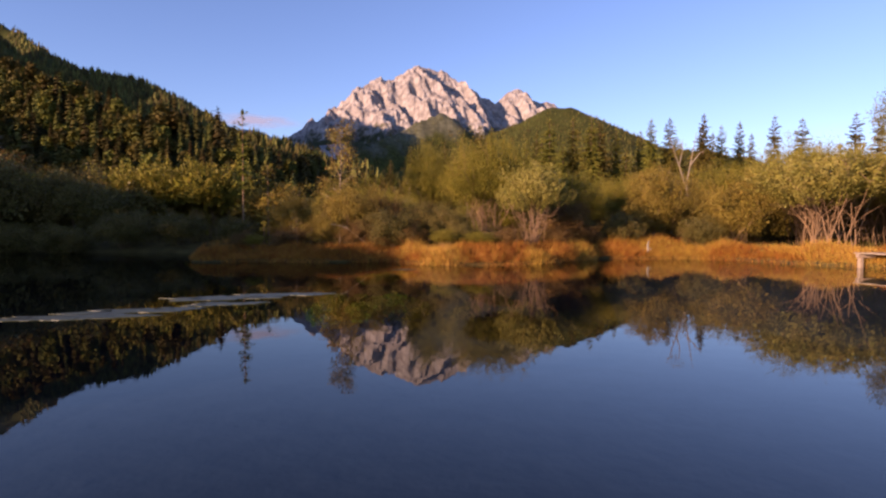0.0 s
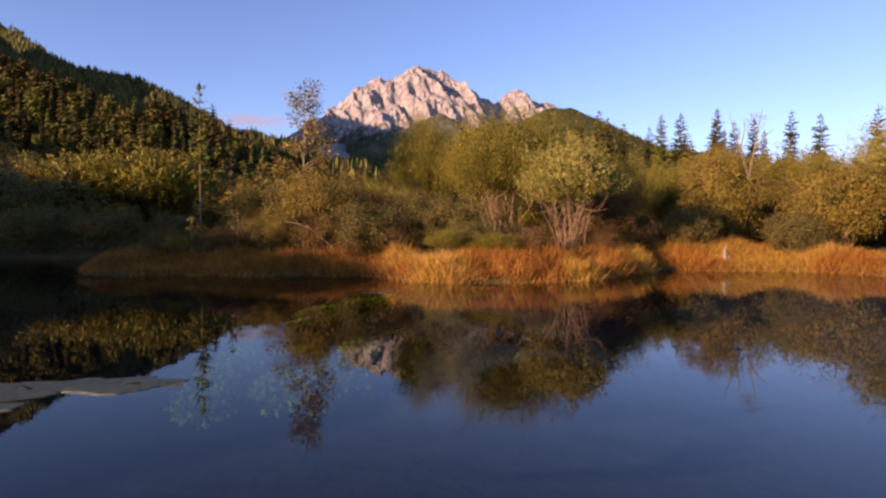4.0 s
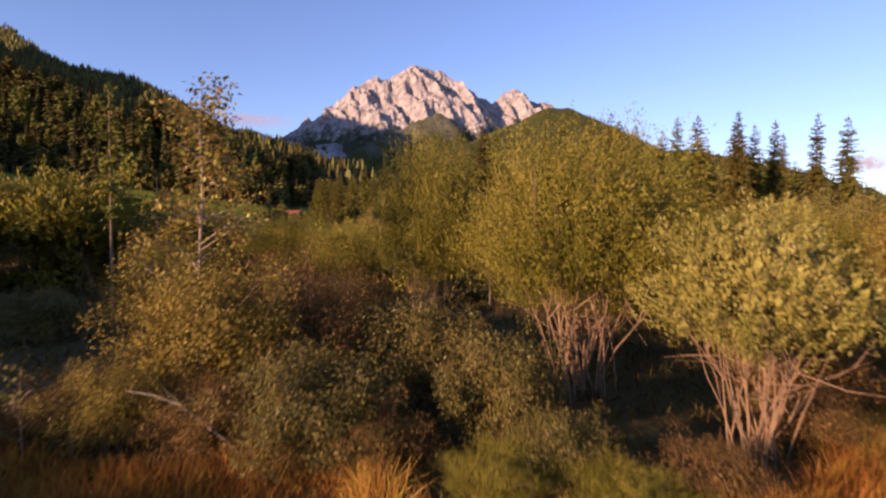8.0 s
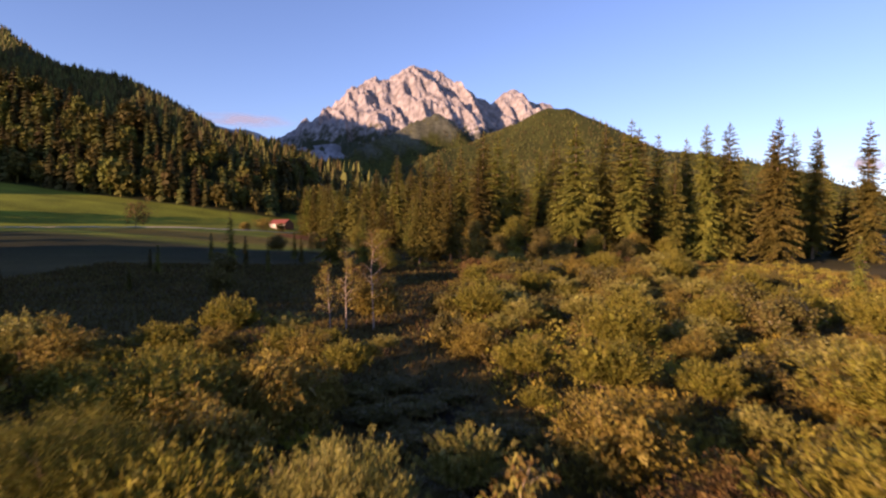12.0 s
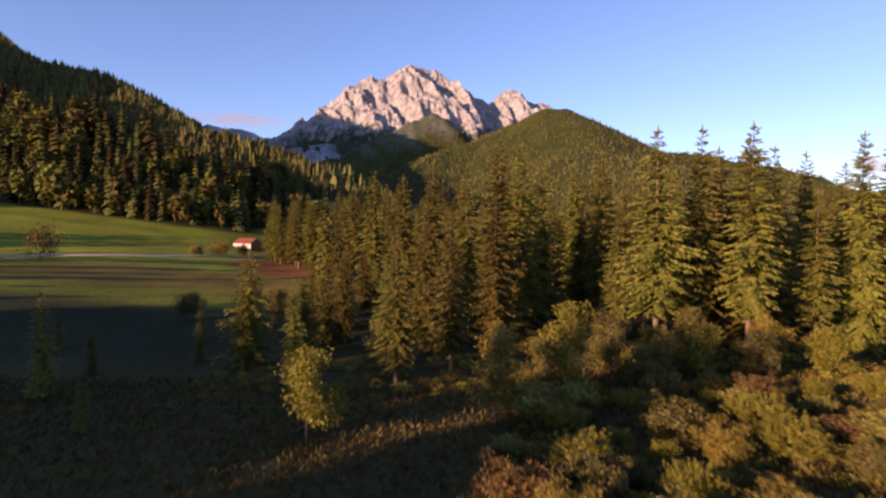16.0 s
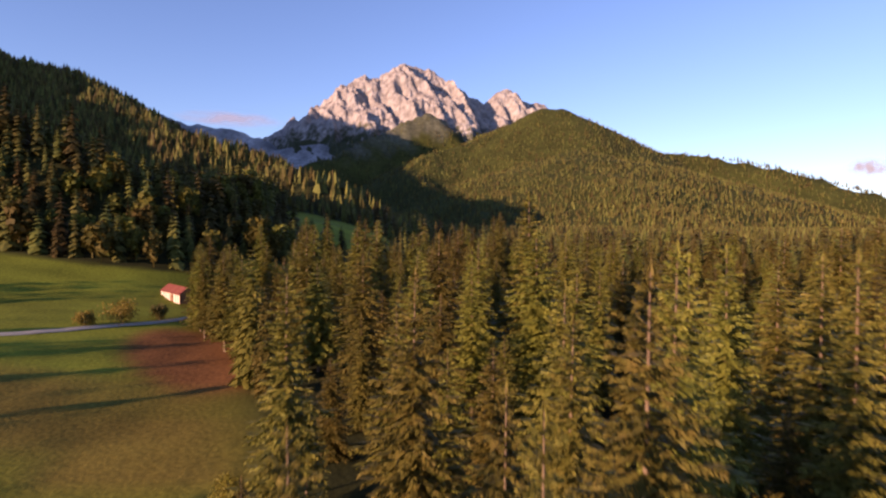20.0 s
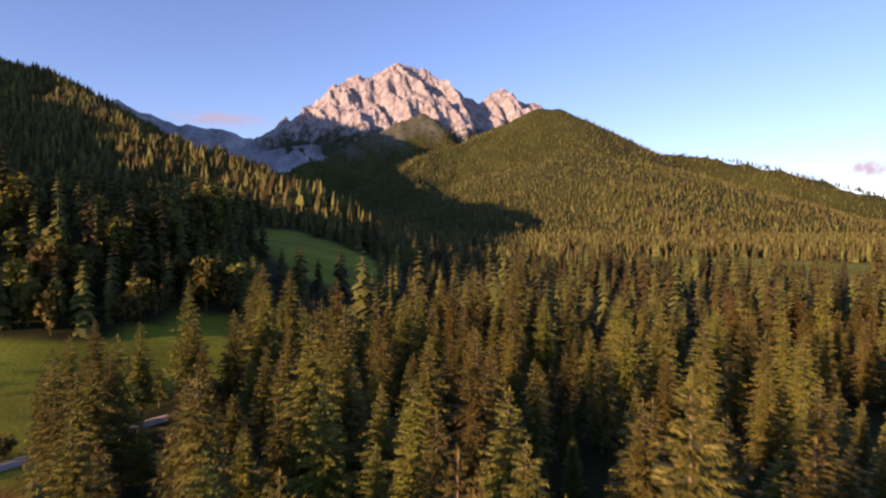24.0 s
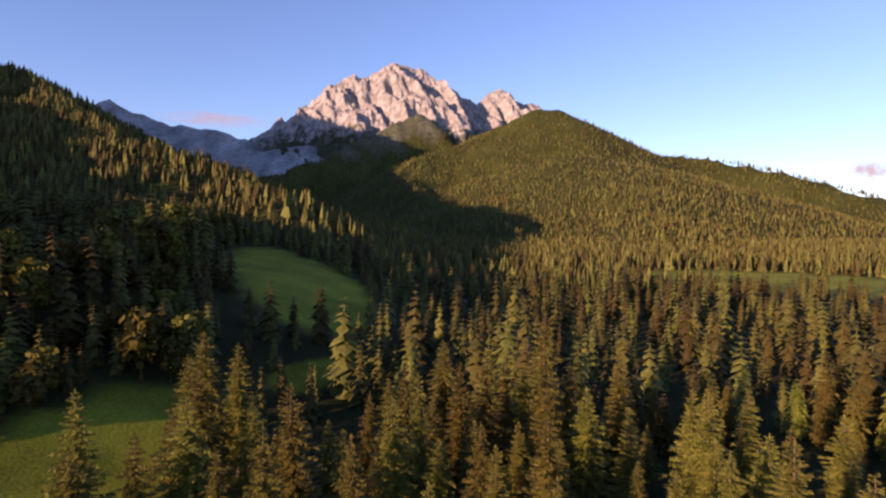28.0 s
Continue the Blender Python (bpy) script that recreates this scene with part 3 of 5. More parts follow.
def bush_parts(seed, tall, wide, leaves, size, stems=12, hollow=0.35, slim=0.4, upright=0.5, clumps=90, lumpy=0.25, low=0.8, lift=0.45):
    """Stems that fan out from one foot, and leaf clumps on a lumpy dome round their tips."""
    rng = np.random.default_rng(seed)
    wood, tips = [], []
    for k in range(stems):
        a, lean = rng.uniform(0, 2 * np.pi), wide * 0.5 * math.sqrt(rng.uniform(0.02, 1)) * 0.85
        top = tall * rng.uniform(0.6, 0.92) * (1 - 0.25 * (lean / (wide * 0.5)) ** 2)
        u = np.linspace(0, 1, 6)
        foot = rng.normal(0, 0.07 * wide, 2)
        x = foot[0] + math.cos(a) * lean * u**1.3 + rng.normal(0, 0.03 * wide, 6) * u
        y = foot[1] + math.sin(a) * lean * u**1.3 + rng.normal(0, 0.03 * wide, 6) * u
        pts = np.stack([x, y, top * u], 1)
        wood.append(tube(pts, np.interp(u, [0, 1], [0.0028 * tall + 0.005, 0.003]), 5))
        for q in range(3):
            i = rng.integers(2, 5)
            end = pts[i] + rng.normal(0, 0.13, 3) * wide + [0, 0, 0.13 * tall]
            wood.append(tube([pts[i], (pts[i] + end) / 2 + rng.normal(0, 0.02, 3) * wide, end], [0.0026 * tall, 0.002 * tall, 0.002], 4))
            tips.append(end)
        tips.append(pts[-1])
    d = norm(rng.normal(0, 1, (clumps, 3)))
    d[:, 2] = np.where(d[:, 2] < 0, d[:, 2] * low, d[:, 2])
    lump = 1 + lumpy * rng.uniform(-1, 0.6, clumps)
    rad = rng.uniform(hollow, 1, clumps) ** 0.5 * lump
    dome = d * rad[:, None] * [wide / 2, wide / 2, tall * (0.93 - lift)] + [0, 0, tall * lift]
    dome[:, 2] = np.maximum(dome[:, 2], 0.1 * tall)
    tips = [t for t in tips if t[2] > tall * (lift - 0.25)]
    centres = np.concatenate([dome, np.array(tips)])
    heart = d * rng.uniform(0.15, 0.72, (clumps, 1)) * [wide / 2, wide / 2, tall * (0.93 - lift)] + [0, 0, tall * lift]
    heart = heart[heart[:, 2] > tall * (lift - 0.3)]
    inner = crown_leaves(rng, heart, np.array([1, 1, 0.9]) * wide * 0.05, leaves // 9, size * 2.2, 0.6, upright)
    if upright > 0.8:
        per = 40 if leaves > 20000 else 22
        return joined(wood), joined([shoot_leaves(rng, tall, wide, lift, lumpy, leaves // per, per, size * 1.1), inner])
    return joined(wood), joined([crown_leaves(rng, centres, np.array([1, 1, 0.9]) * wide * 0.055, leaves, size, slim, upright), inner])


def tree_parts(seed, tall, wide, leaves, size, first=0.35, limbs=16, trunk_r=0.05, slim=0.5, spread=0.07, upright=0.1, wob=0.01):
    """A tapered trunk with rising limbs, and leaves in clumps along the limbs."""
    rng = np.random.default_rng(seed)
    u = np.linspace(0, 1, 10)
    pts = np.stack([np.cumsum(rng.normal(0, wob * tall, 10)) * u, np.cumsum(rng.normal(0, wob * tall, 10)) * u, tall * u], 1)
    wood, clumps = [tube(pts, np.interp(u, [0, 1], [trunk_r, 0.008]), 7)], [pts[-1], pts[-2]]
    for k in range(limbs):
        t = first + (0.97 - first) * (k + rng.uniform(0, 1)) / limbs
        root = np.array([np.interp(t, u, pts[:, i]) for i in range(3)])
        a, reach = rng.uniform(0, 2 * np.pi), wide * 0.5 * rng.uniform(0.55, 1.1) * math.sqrt(max(0.05, 1 - ((t - first) / (1.05 - first)) ** 1.6))
        end = root + [math.cos(a) * reach, math.sin(a) * reach, reach * rng.uniform(0.2, 0.9)]
        mid = (root + end) / 2 + rng.normal(0, 0.06, 3) * reach + [0, 0, 0.08 * reach]
        wood.append(tube([root, mid, end], [trunk_r * 0.45 * (1 - t) + 0.008, trunk_r * 0.25 * (1 - t) + 0.006, 0.004], 5))
        for w in (0.45, 0.7, 0.9, 1.0):
            clumps.append(root + (end - root) * w + rng.normal(0, 0.08, 3) * reach)
    return joined(wood), crown_leaves(rng, clumps, wide * spread, leaves, size, slim, upright)


def plant(name, wood, leaves, bark, leaf, label, category, group="", at=(0, 0, 0), turn=0.0, size=1.0, names=("stem", "crown")):
    ob = thing(name, label, category, group, at, turn, size)
    part(names[0], mesh(names[0], *wood, [bark]), ob)
    part(names[1], mesh(names[1], *leaves, [leaf]), ob)
    return ob


def spread_out(rng, n, x0, x1, y0, y1, gap, keep, taken=()):
    """Spots at least gap apart where keep(x, y) holds."""
    cell, grid_of, out = gap, {}, []
    for x, y in taken:
        grid_of.setdefault((int(x // cell), int(y // cell)), []).append((x, y))
    for x, y in zip(rng.uniform(x0, x1, n), rng.uniform(y0, y1, n)):
        if not keep(x, y):
            continue
        i, j = int(x // cell), int(y // cell)
        if any((x - a) ** 2 + (y - b) ** 2 < gap * gap for di in (-1, 0, 1) for dj in (-1, 0, 1) for a, b in grid_of.get((i + di, j + dj), ())):
            continue
        grid_of.setdefault((i, j), []).append((x, y))
        out.append((x, y))
    return out


# ---- the spruce wood ----
def wood_front(x):
    return np.interp(x, [-20, -10, 8, 13, 20, 27, 60, 120], [146, 142, 144, 158, 160, 152, 150, 146])


def in_wood(x, y):
    notch = 1.6 + 0.25 * (y - 115) < x < 1.6 + 0.50 * (y - 115) and y < 184
    return not notch and y > wood_front(x) and x > wood_edge(y) and x < 190 + 0.3 * y and meadow(x, y) < 0.3 and vnoise(x / 18, y / 18, 12) > 0.36


SPRUCE_LABELS = ["tall green spruce with drooping branches lit by low sun", "slim olive spruce with a bare lower trunk", "dense dark green spruce in the wood",
                 "broad old spruce with layered branches", "thin spruce with sparse sunlit branches"]
SPRUCE_SHAPES = [(28, 38, 8, 10, 0.175, 0.06), (28, 36, 8, 10, 0.155, 0.15), (28, 40, 9, 10, 0.20, 0.03), (28, 36, 8, 10, 0.185, 0.10), (28, 34, 8, 10, 0.15, 0.22)]
spruces = []
for k, (shape, label) in enumerate(zip(SPRUCE_SHAPES, SPRUCE_LABELS)):
    trunk, crown = spruce_parts(100 + k, *shape)
    spruces.append(plant("spruce", trunk, crown, SPRUCE_BARK, NEEDLES, label, "tree", "spruces of the wood", names=("trunk", "crown")))

rng = np.random.default_rng(7)
near_spots = spread_out(rng, 60000, -70, 150, 140, 400, 7.8, lambda x, y: in_wood(x, y) and abs(x - 4) < 0.75 * (y - 60))
near_spots = sorted(near_spots, key=lambda p: min(p[1] - 140, abs(p[1] - 325) + 25) + 0.5 * abs(p[0] - 4))
near_spots, rest = near_spots[:278], near_spots[278:]
tall_spots = [(50, 168), (43, 170), (63, 162), (88, 156), (57, 161), (71, 160), (79, 166), (97, 158), (36, 161), (106, 151), (116, 156), (60, 177), (29, 157), (-56, 300), (-51, 307), (-54, 316), (-49, 298), (-60, 312), (-62, 323), (-46, 289), (-43, 280), (-57, 331), (-52, 292), (-58, 303), (27.6, 188), (11, 171), (15, 178), (20, 187)]
near_spots = tall_spots + [p for p in near_spots if min(math.hypot(p[0] - a, p[1] - b) for a, b in tall_spots) > 4]
used = set()
for n, (x, y) in enumerate(near_spots):
    k = int(rng.integers(0, 5))
    size, turn = float(rng.choice([rng.uniform(0.42, 0.75), rng.uniform(0.72, 1.06)], p=[0.3, 0.7])), rng.uniform(0, 360)
    if y > 200:
        size *= 0.66 + 0.62 * float(vnoise(x / 20, y / 20, 27))
    if (x, y) in tall_spots:
        size = rng.uniform(0.97, 1.06) * (0.8 if x < 0 else 0.66 if x == 27.6 else 1)
    elif x < -4 and y < 196:  # young trees at the wood's left corner
        size = min(size, float(np.interp(x, [-24, -14, -4], [0.36, 0.46, 0.66])) * rng.uniform(0.8, 1))
    elif abs(x - 2) < 9:  # lower trees under the flight
        size = min(size, float(np.interp(y, [140, 152, 165, 180], [0.55, 0.72, 0.95, 1.1])) * rng.uniform(0.8, 1))
    if k in used:
        ob = copy_thing(spruces[k], pose(*spot(x, y), 0, 0, turn))
    else:
        ob = spruces[k]
        ob.matrix_basis = pose(*spot(x, y), 0, 0, turn)
        used.add(k)
    ob.scale = (size * rng.uniform(1.0, 1.3) * (1.18 if y > 200 else 1.0),) * 2 + (size,)


def forest(name, label, templates, spots, tall, rng, mat=None, wide=(0.85, 1.2), sunk=0.3):
    """Many trees that nobody could count, as one mesh."""
    spots = np.asarray(spots)
    parts, tints, kind = [], [], rng.integers(0, len(templates), len(spots))
    zs = height(spots[:, 0], spots[:, 1]) - sunk
    for k, (v, f) in enumerate(templates):
        s = spots[kind == k]
        sizes = rng.uniform(*tall, len(s)) * (0.62 + 0.62 * vnoise(s[:, 0] / 22, s[:, 1] / 22, 21))
        parts.append(scattered(v, f, np.column_stack([s, zs[kind == k]]), sizes, rng.uniform(0, 7, len(s)), sizes * rng.uniform(*wide, len(s))))
        tints.append(np.repeat(rng.random(len(s)), len(v)))
    me = mesh(name, *joined(parts), [mat or FAR_NEEDLES])
    me.attributes.new("tint", "FLOAT", "POINT").data.foreach_set("value", np.concatenate(tints).astype(np.float32))
    return tagged(new(name, me), label, "forest", kind="stuff")


def skirted_tree(seed, tiers, arms, fingers, wide, droop=1.0):
    """A conifer of the wood, one metre high: tiers of roof-shaped boughs that droop, with side boughs."""
    r = np.random.default_rng(seed)
    out = [tube([(0, 0, 0), (0, 0, 0.9)], [0.010, 0.003], 3)]
    down = np.array([0, 0, -1.0])
    for k in range(tiers):
        u = (k + r.uniform(-0.25, 0.25)) / tiers
        z = 0.06 + 0.92 * (1 - (1 - max(u, 0.0)) ** 1.25)
        n = arms if z < 0.8 else max(5, arms - 3)
        a = r.uniform(0, 7) + np.arange(n) * 2 * np.pi / n + r.normal(0, 0.22, n)
        ln = (wide * (1 - z) ** 0.8 * np.interp(z, [0, 0.2, 1], [0.75, 1, 1]) + 0.012) * r.uniform(0.72, 1.18, n)
        drop = np.interp(z, [0, 0.6, 0.9, 1], [0.55 * droop, 0.42 * droop, 0.1 * droop, -0.9]) + r.normal(0, 0.1 * droop, n)
        way = norm(np.stack([np.cos(a), np.sin(a), -drop], 1))
        side = norm(np.cross(way, [0, 0, 1.0]))
        root = np.column_stack([0 * a, 0 * a, z + 0.25 * ln])
        v, f = blades(root, way, side, ln * 1.08, ln * 0.62 + 0.006, 0.08)
        v.reshape(-1, 4, 3)[:, 1::2, 2] -= (ln * 0.13)[:, None]
        out.append((v, f))
        for s in (-1, 1)[:fingers]:
            w = norm(way + s * side * r.uniform(0.4, 0.8, n)[:, None] + down * r.uniform(0.1, 0.5, n)[:, None])
            l2 = ln * r.uniform(0.45, 0.7, n)
            out.append(blades(root + way * (ln * r.uniform(0.35, 0.6, n))[:, None], w, norm(np.cross(w, side * s + [0, 0, 0.6])), l2, l2 * 0.42, 0.15))
    return joined(out)


MID_TREES = [skirted_tree(200 + k, 22, 9, 2, 0.135 + 0.012 * k, 1.5) for k in range(5)]
LOW_TREES = [skirted_tree(220 + k, 12, 7, 0, 0.19 + 0.015 * k, 2.6) for k in range(5)]
TINY_TREES = [cone_tree(k, 2) for k in range(6)]
mid_spots = rest + spread_out(rng, 60000, -120, 220, 146, 400, 9.0, lambda x, y: in_wood(x, y) and abs(x) < 0.72 * (y - 30), near_spots + rest)
mid_spots = [p for p in mid_spots if p[1] > 166 or abs(p[0]) > 95]
forest("spruce_wood", "dense spruce wood lit from the side", MID_TREES, mid_spots, (16, 25), rng, MID_NEEDLES, wide=(1.2, 1.8))
low_spots = spread_out(rng, 40000, -330, 440, 400, 700, 9.8, lambda x, y: in_wood(x, y) or (meadow(x, y) < 0.3 and y > 430 and x < wood_edge(y) and x > -95 and y > 620))
forest("valley_wood", "spruce forest over the valley floor", LOW_TREES, low_spots, (12, 28), rng, wide=(1.15, 1.75))


hill_spots = spread_out(rng, 30000, -420, -40, 300, 700, 5.7, lambda x, y: meadow(x, y) < 0.15 and x < wood_edge(y) - 2 and y > meadow_top(x) + 3 and y < 700)
def round_tree(seed, n=250):
    """A far broad-leaved tree, one metre high: leaf masses on a lumpy ball over a short stem."""
    r = np.random.default_rng(seed)
    d = norm(r.normal(0, 1, (n, 3)))
    base = d * r.uniform(0.6, 1.0, (n, 1)) * (1 + 0.25 * np.sin(d[:, :1] * 7 + seed) * np.cos(d[:, 1:2] * 6)) * [0.27, 0.27, 0.38] + [0, 0, 0.56]
    way = norm(d + r.normal(0, 0.5, (n, 3)))
    return joined([blades(base - way * 0.12, way, norm(np.cross(way, d + 0.4 * r.normal(0, 1, (n, 3)))), 0.14, 0.11), tube([(0, 0, 0), (0, 0, 0.5)], [0.02, 0.012], 3)])


ROUND_TREES = [round_tree(k) for k in range(4)]
FAR_LEAVES = material("far_leaves", [(0.045, 0.05, 0.011), (0.09, 0.082, 0.016), (0.14, 0.11, 0.022)], 0.1, 0.7, spread=0.35, through_light=0.15, tint=True)
broad = rng.random(len(hill_spots)) < 0.42
hill_spots = np.array(hill_spots)
forest("hillside_wood", "dark conifer forest on the shaded hillside", LOW_TREES, hill_spots[~broad], (14, 27), rng, wide=(1.25, 1.8))
forest("hillside_broadleaf", "yellowing broad-leaved trees on the hillside", ROUND_TREES, hill_spots[broad], (13, 22), rng, FAR_LEAVES, wide=(0.9, 1.3))
n = 52000
pts = np.stack([rng.uniform(-1, 1, n), 900 + 2900 * rng.random(n) ** 1.35], 1)
pts[:, 0] *= 0.86 * pts[:, 1] + 60
nearer = np.stack([rng.uniform(-200, 760, 7000), rng.uniform(690, 1250, 7000)], 1)
left = np.stack([rng.uniform(-900, -150, 9000), rng.uniform(560, 1250, 9000)], 1)
pts = np.concatenate([pts, left, nearer])
zs = height(pts[:, 0], pts[:, 1])
pts = pts[~((pts[:, 0] < -560) & (pts[:, 1] > 3250)) & (meadow(pts[:, 0], pts[:, 1]) < 0.3) & (zs < 640 + 60 * rng.normal(0, 1, len(pts))) & ~((pts[:, 1] > 3150) & (pts[:, 0] < 250) & (zs > 430) & (vnoise(pts[:, 0] / 70, pts[:, 1] / 70, 79) > 0.5))]
forest("far_forest", "conifer forest covering the far slopes", TINY_TREES, pts, (15, 24), rng, wide=(0.9, 1.35), sunk=5.0)


# ---- bushes round the pond and over the bog ----
BUSH_KINDS = {  # leaf, bark, height, width, leaves, leaf length, stems, hollow, slim, upright, lift, label
    "willow": (WILLOW, PALE_BARK, 4.6, 4.2, 29000, 0.128, 34, 0.5, 0.30, 0.9, 0.60, "round yellow-green willow bush with upright shoots"),
    "silver_willow": (SILVER, PALE_BARK, 3.9, 2.9, 12500, 0.14, 32, 0.45, 0.34, 1.0, 0.64, "silvery green willow bush with bare fanned stems"),
    "alder": (ALDER, SPRUCE_BARK, 2.4, 2.7, 9000, 0.105, 12, 0.3, 0.62, 0.2, 0.45, "dark glossy-leaved alder bush"),
    "rust_bush": (RUST, SPRUCE_BARK, 2.8, 3.0, 10500, 0.11, 18, 0.2, 0.4, 0.6, 0.42, "rust-brown leafy autumn bush"),
    "ochre_bush": (OCHRE, PALE_BARK, 4.2, 4.0, 13500, 0.135, 14, 0.3, 0.42, 0.4, 0.48, "ochre-leaved bush with pale stems"),
}
bushes = {}
for k, (kind, (leaf, bark, tall, wide, leaves, size, stems, hollow, slim, upright, lift, label)) in enumerate(BUSH_KINDS.items()):
    for two in range(2):
        wood, crown = bush_parts(300 + 10 * k + two, tall, wide, int((3.8 if kind == "willow" else 2.6) * leaves), (0.44 if kind == "willow" else 0.54) * size, stems, hollow, slim, upright, clumps=110 + 40 * two, lumpy=0.25 + 0.2 * two, lift=lift)
        bushes[kind, two] = plant(kind if kind != "alder" else "alder_bush", wood, crown, bark, leaf, label, "bush", "bushes of the bog", (0, 0, -900))
        # a lighter body for the many bushes that stay farther off
        wood, crown = bush_parts(400 + 10 * k + two, tall, wide, 6500 + leaves // 10, {"willow": 0.20, "silver_willow": 0.18, "alder": 0.15, "rust_bush": 0.15, "ochre_bush": 0.185}[kind], 6, hollow, slim, upright, clumps=70, lumpy=0.4, lift=lift)
        bushes[kind, two + 2] = plant(kind if kind != "alder" else "alder_bush", wood, crown, bark, leaf, label, "bush", "bushes of the bog", (0, 0, -900))
placed = set()


def put_bush(kind, which, x, y, tall, wide, turn):
    ob = bushes[kind, which]
    m = pose(*spot(x, y), 0, 0, turn)
    if (kind, which) in placed:
        ob = copy_thing(ob, m)
    placed.add((kind, which))
    ob.matrix_basis = m
    ob.scale = (wide / BUSH_KINDS[kind][3], wide / BUSH_KINDS[kind][3], tall / BUSH_KINDS[kind][2])
    return ob


NEAR_BUSHES = [
    ("willow", 2.4, 30.9, 5.8, 4.7, 0), ("silver_willow", 4.3, 27.6, 4.15, 3.1, 60), ("willow", 7.6, 34.5, 4.4, 4.2, 130), ("alder", -2.2, 27.6, 2.0, 2.8, 10),
    ("alder", 0.4, 28.2, 2.3, 2.2, 200), ("ochre_bush", -4.6, 29.2, 3.5, 3.3, 80), ("willow", -0.7, 33.6, 6.1, 2.7, 250), ("rust_bush", -6.4, 28.4, 1.3, 2.0, 20),
    ("rust_bush", -2.8, 29.8, 2.8, 3.0, 150), ("alder", 1.2, 26.6, 1.3, 1.5, 30), ("rust_bush", 6.3, 29.8, 2.6, 3.0, 0),
    ("rust_bush", -5.2, 35.4, 3.2, 4.4, 40), ("rust_bush", -2.7, 34.4, 2.5, 3.4, 110), ("alder", -0.9, 30.4, 2.4, 2.7, 60), ("ochre_bush", -9.2, 37.0, 3.2, 3.3, 190),
    ("alder", -12.8, 37.2, 1.8, 2.8, 0), ("alder", -16, 36.4, 2.2, 3.2, 80), ("alder", -19.2, 35.6, 2.4, 3.4, 160), ("alder", -22.4, 35.0, 2.2, 3.4, 240), ("alder", -25.6, 34.6, 2.6, 3.6, 320)]
MORE_BUSHES = [
    ("ochre_bush", 12.2, 33.6, 4.8, 4.2, 40), ("ochre_bush", 15.5, 30.5, 4.2, 4.2, 140), ("alder", 9.4, 30.6, 2.0, 2.4, 300), ("willow", 20, 32, 6.0, 5.2, 210),
    ("silver_willow", -1.6, 50.2, 4.4, 3.4, 300), ("willow", -4.8, 46, 4.0, 4.4, 100), ("ochre_bush", 4.4, 46.5, 3.9, 2.8, 20), ("ochre_bush", 24, 27, 5.6, 5.0, 10),
    ("alder", 13.0, 29.3, 1.8, 2.2, 90), ("ochre_bush", 7.0, 42, 4.0, 4.2, 200), ("silver_willow", 1.6, 56, 2.8, 2.6, 30), ("alder", 4.0, 50.5, 2.6, 3.0, 80),
    ("willow", -8.6, 51, 4.6, 5.0, 40), ("ochre_bush", -6.4, 54.5, 4.4, 4.6, 140), ("willow", -9.2, 57.5, 4.4, 5.0, 220), ("ochre_bush", -5.6, 59.5, 4.6, 4.4, 300),
    ("willow", 10.5, 47, 3.6, 3.8, 310), ("ochre_bush", -4.4, 86.5, 4.6, 5.0, 0)]
LOW_SHRUBS = [
    ("rust_bush", -9.2, 27.7, 1.0, 1.5, 0), ("rust_bush", -7.4, 27.9, 1.1, 1.7, 70), ("ochre_bush", -5.6, 28.0, 1.7, 1.9, 140), ("rust_bush", -4.0, 27.8, 1.5, 1.9, 210), ("rust_bush", -2.7, 27.6, 1.2, 1.7, 280),
    ("rust_bush", -1.4, 27.3, 1.3, 1.7, 350), ("willow", 0.2, 25.9, 1.0, 1.3, 60), ("willow", 1.7, 25.7, 0.9, 1.4, 130), ("rust_bush", 2.9, 26.0, 1.1, 1.6, 200), ("rust_bush", 5.6, 28.2, 1.2, 1.7, 270),
    ("willow", -8.7, 27.3, 0.8, 0.8, 33), ("rust_bush", 7.6, 30.4, 1.3, 1.8, 15)]
for n in range(16):  # dark low alders fill the wet hollow
    LOW_SHRUBS.append(("alder", -3.4 + 7.4 * ((n * 0.618) % 1), 51.5 + 1.15 * n, 0.6 + 0.4 * ((n * 0.37) % 1), 2.2 + 0.8 * ((n * 0.73) % 1), 47.0 * n))
for kind, *row in LOW_SHRUBS:
    put_bush(kind, 1 if row[1] < 40 else 3, *row)
for n, (kind, *row) in enumerate(NEAR_BUSHES + MORE_BUSHES):
    put_bush(kind, n % 2 + (2 if row[1] > 52 else 0), *row)
taken = [(r[1], r[2]) for r in NEAR_BUSHES + MORE_BUSHES]


def hollow(x, y):
    """The wet open ground behind the shore and the dark meadow left of the bushes."""
    return (-15 < x < 1.2 and 31 < y < 44.5) or (x < 1.5 + 0.12 * (y - 84) and y > 79) or (-9 < x < -3 and 44 < y < 47)


def boggy(x, y):
    return not hollow(x, y) and shore(x, y) > 1.5 and y < wood_front(x) - 3 and not (37 < y < 76 and abs(x - 0.3 - 1.6 * math.sin(y * 0.13 + 0.4)) < 3.0) and not (-18 < x < 5 and 105 < y < 138) and not (-4 < x < 4.6 and 52 < y < 70) and not (-24 < x < -7.4 and 36 < y < 49) and not (-16 < x < -8.6 and 30 < y < 38) and y > (22 if x < -14 else 30 - 0.3 * max(0, x - 14))


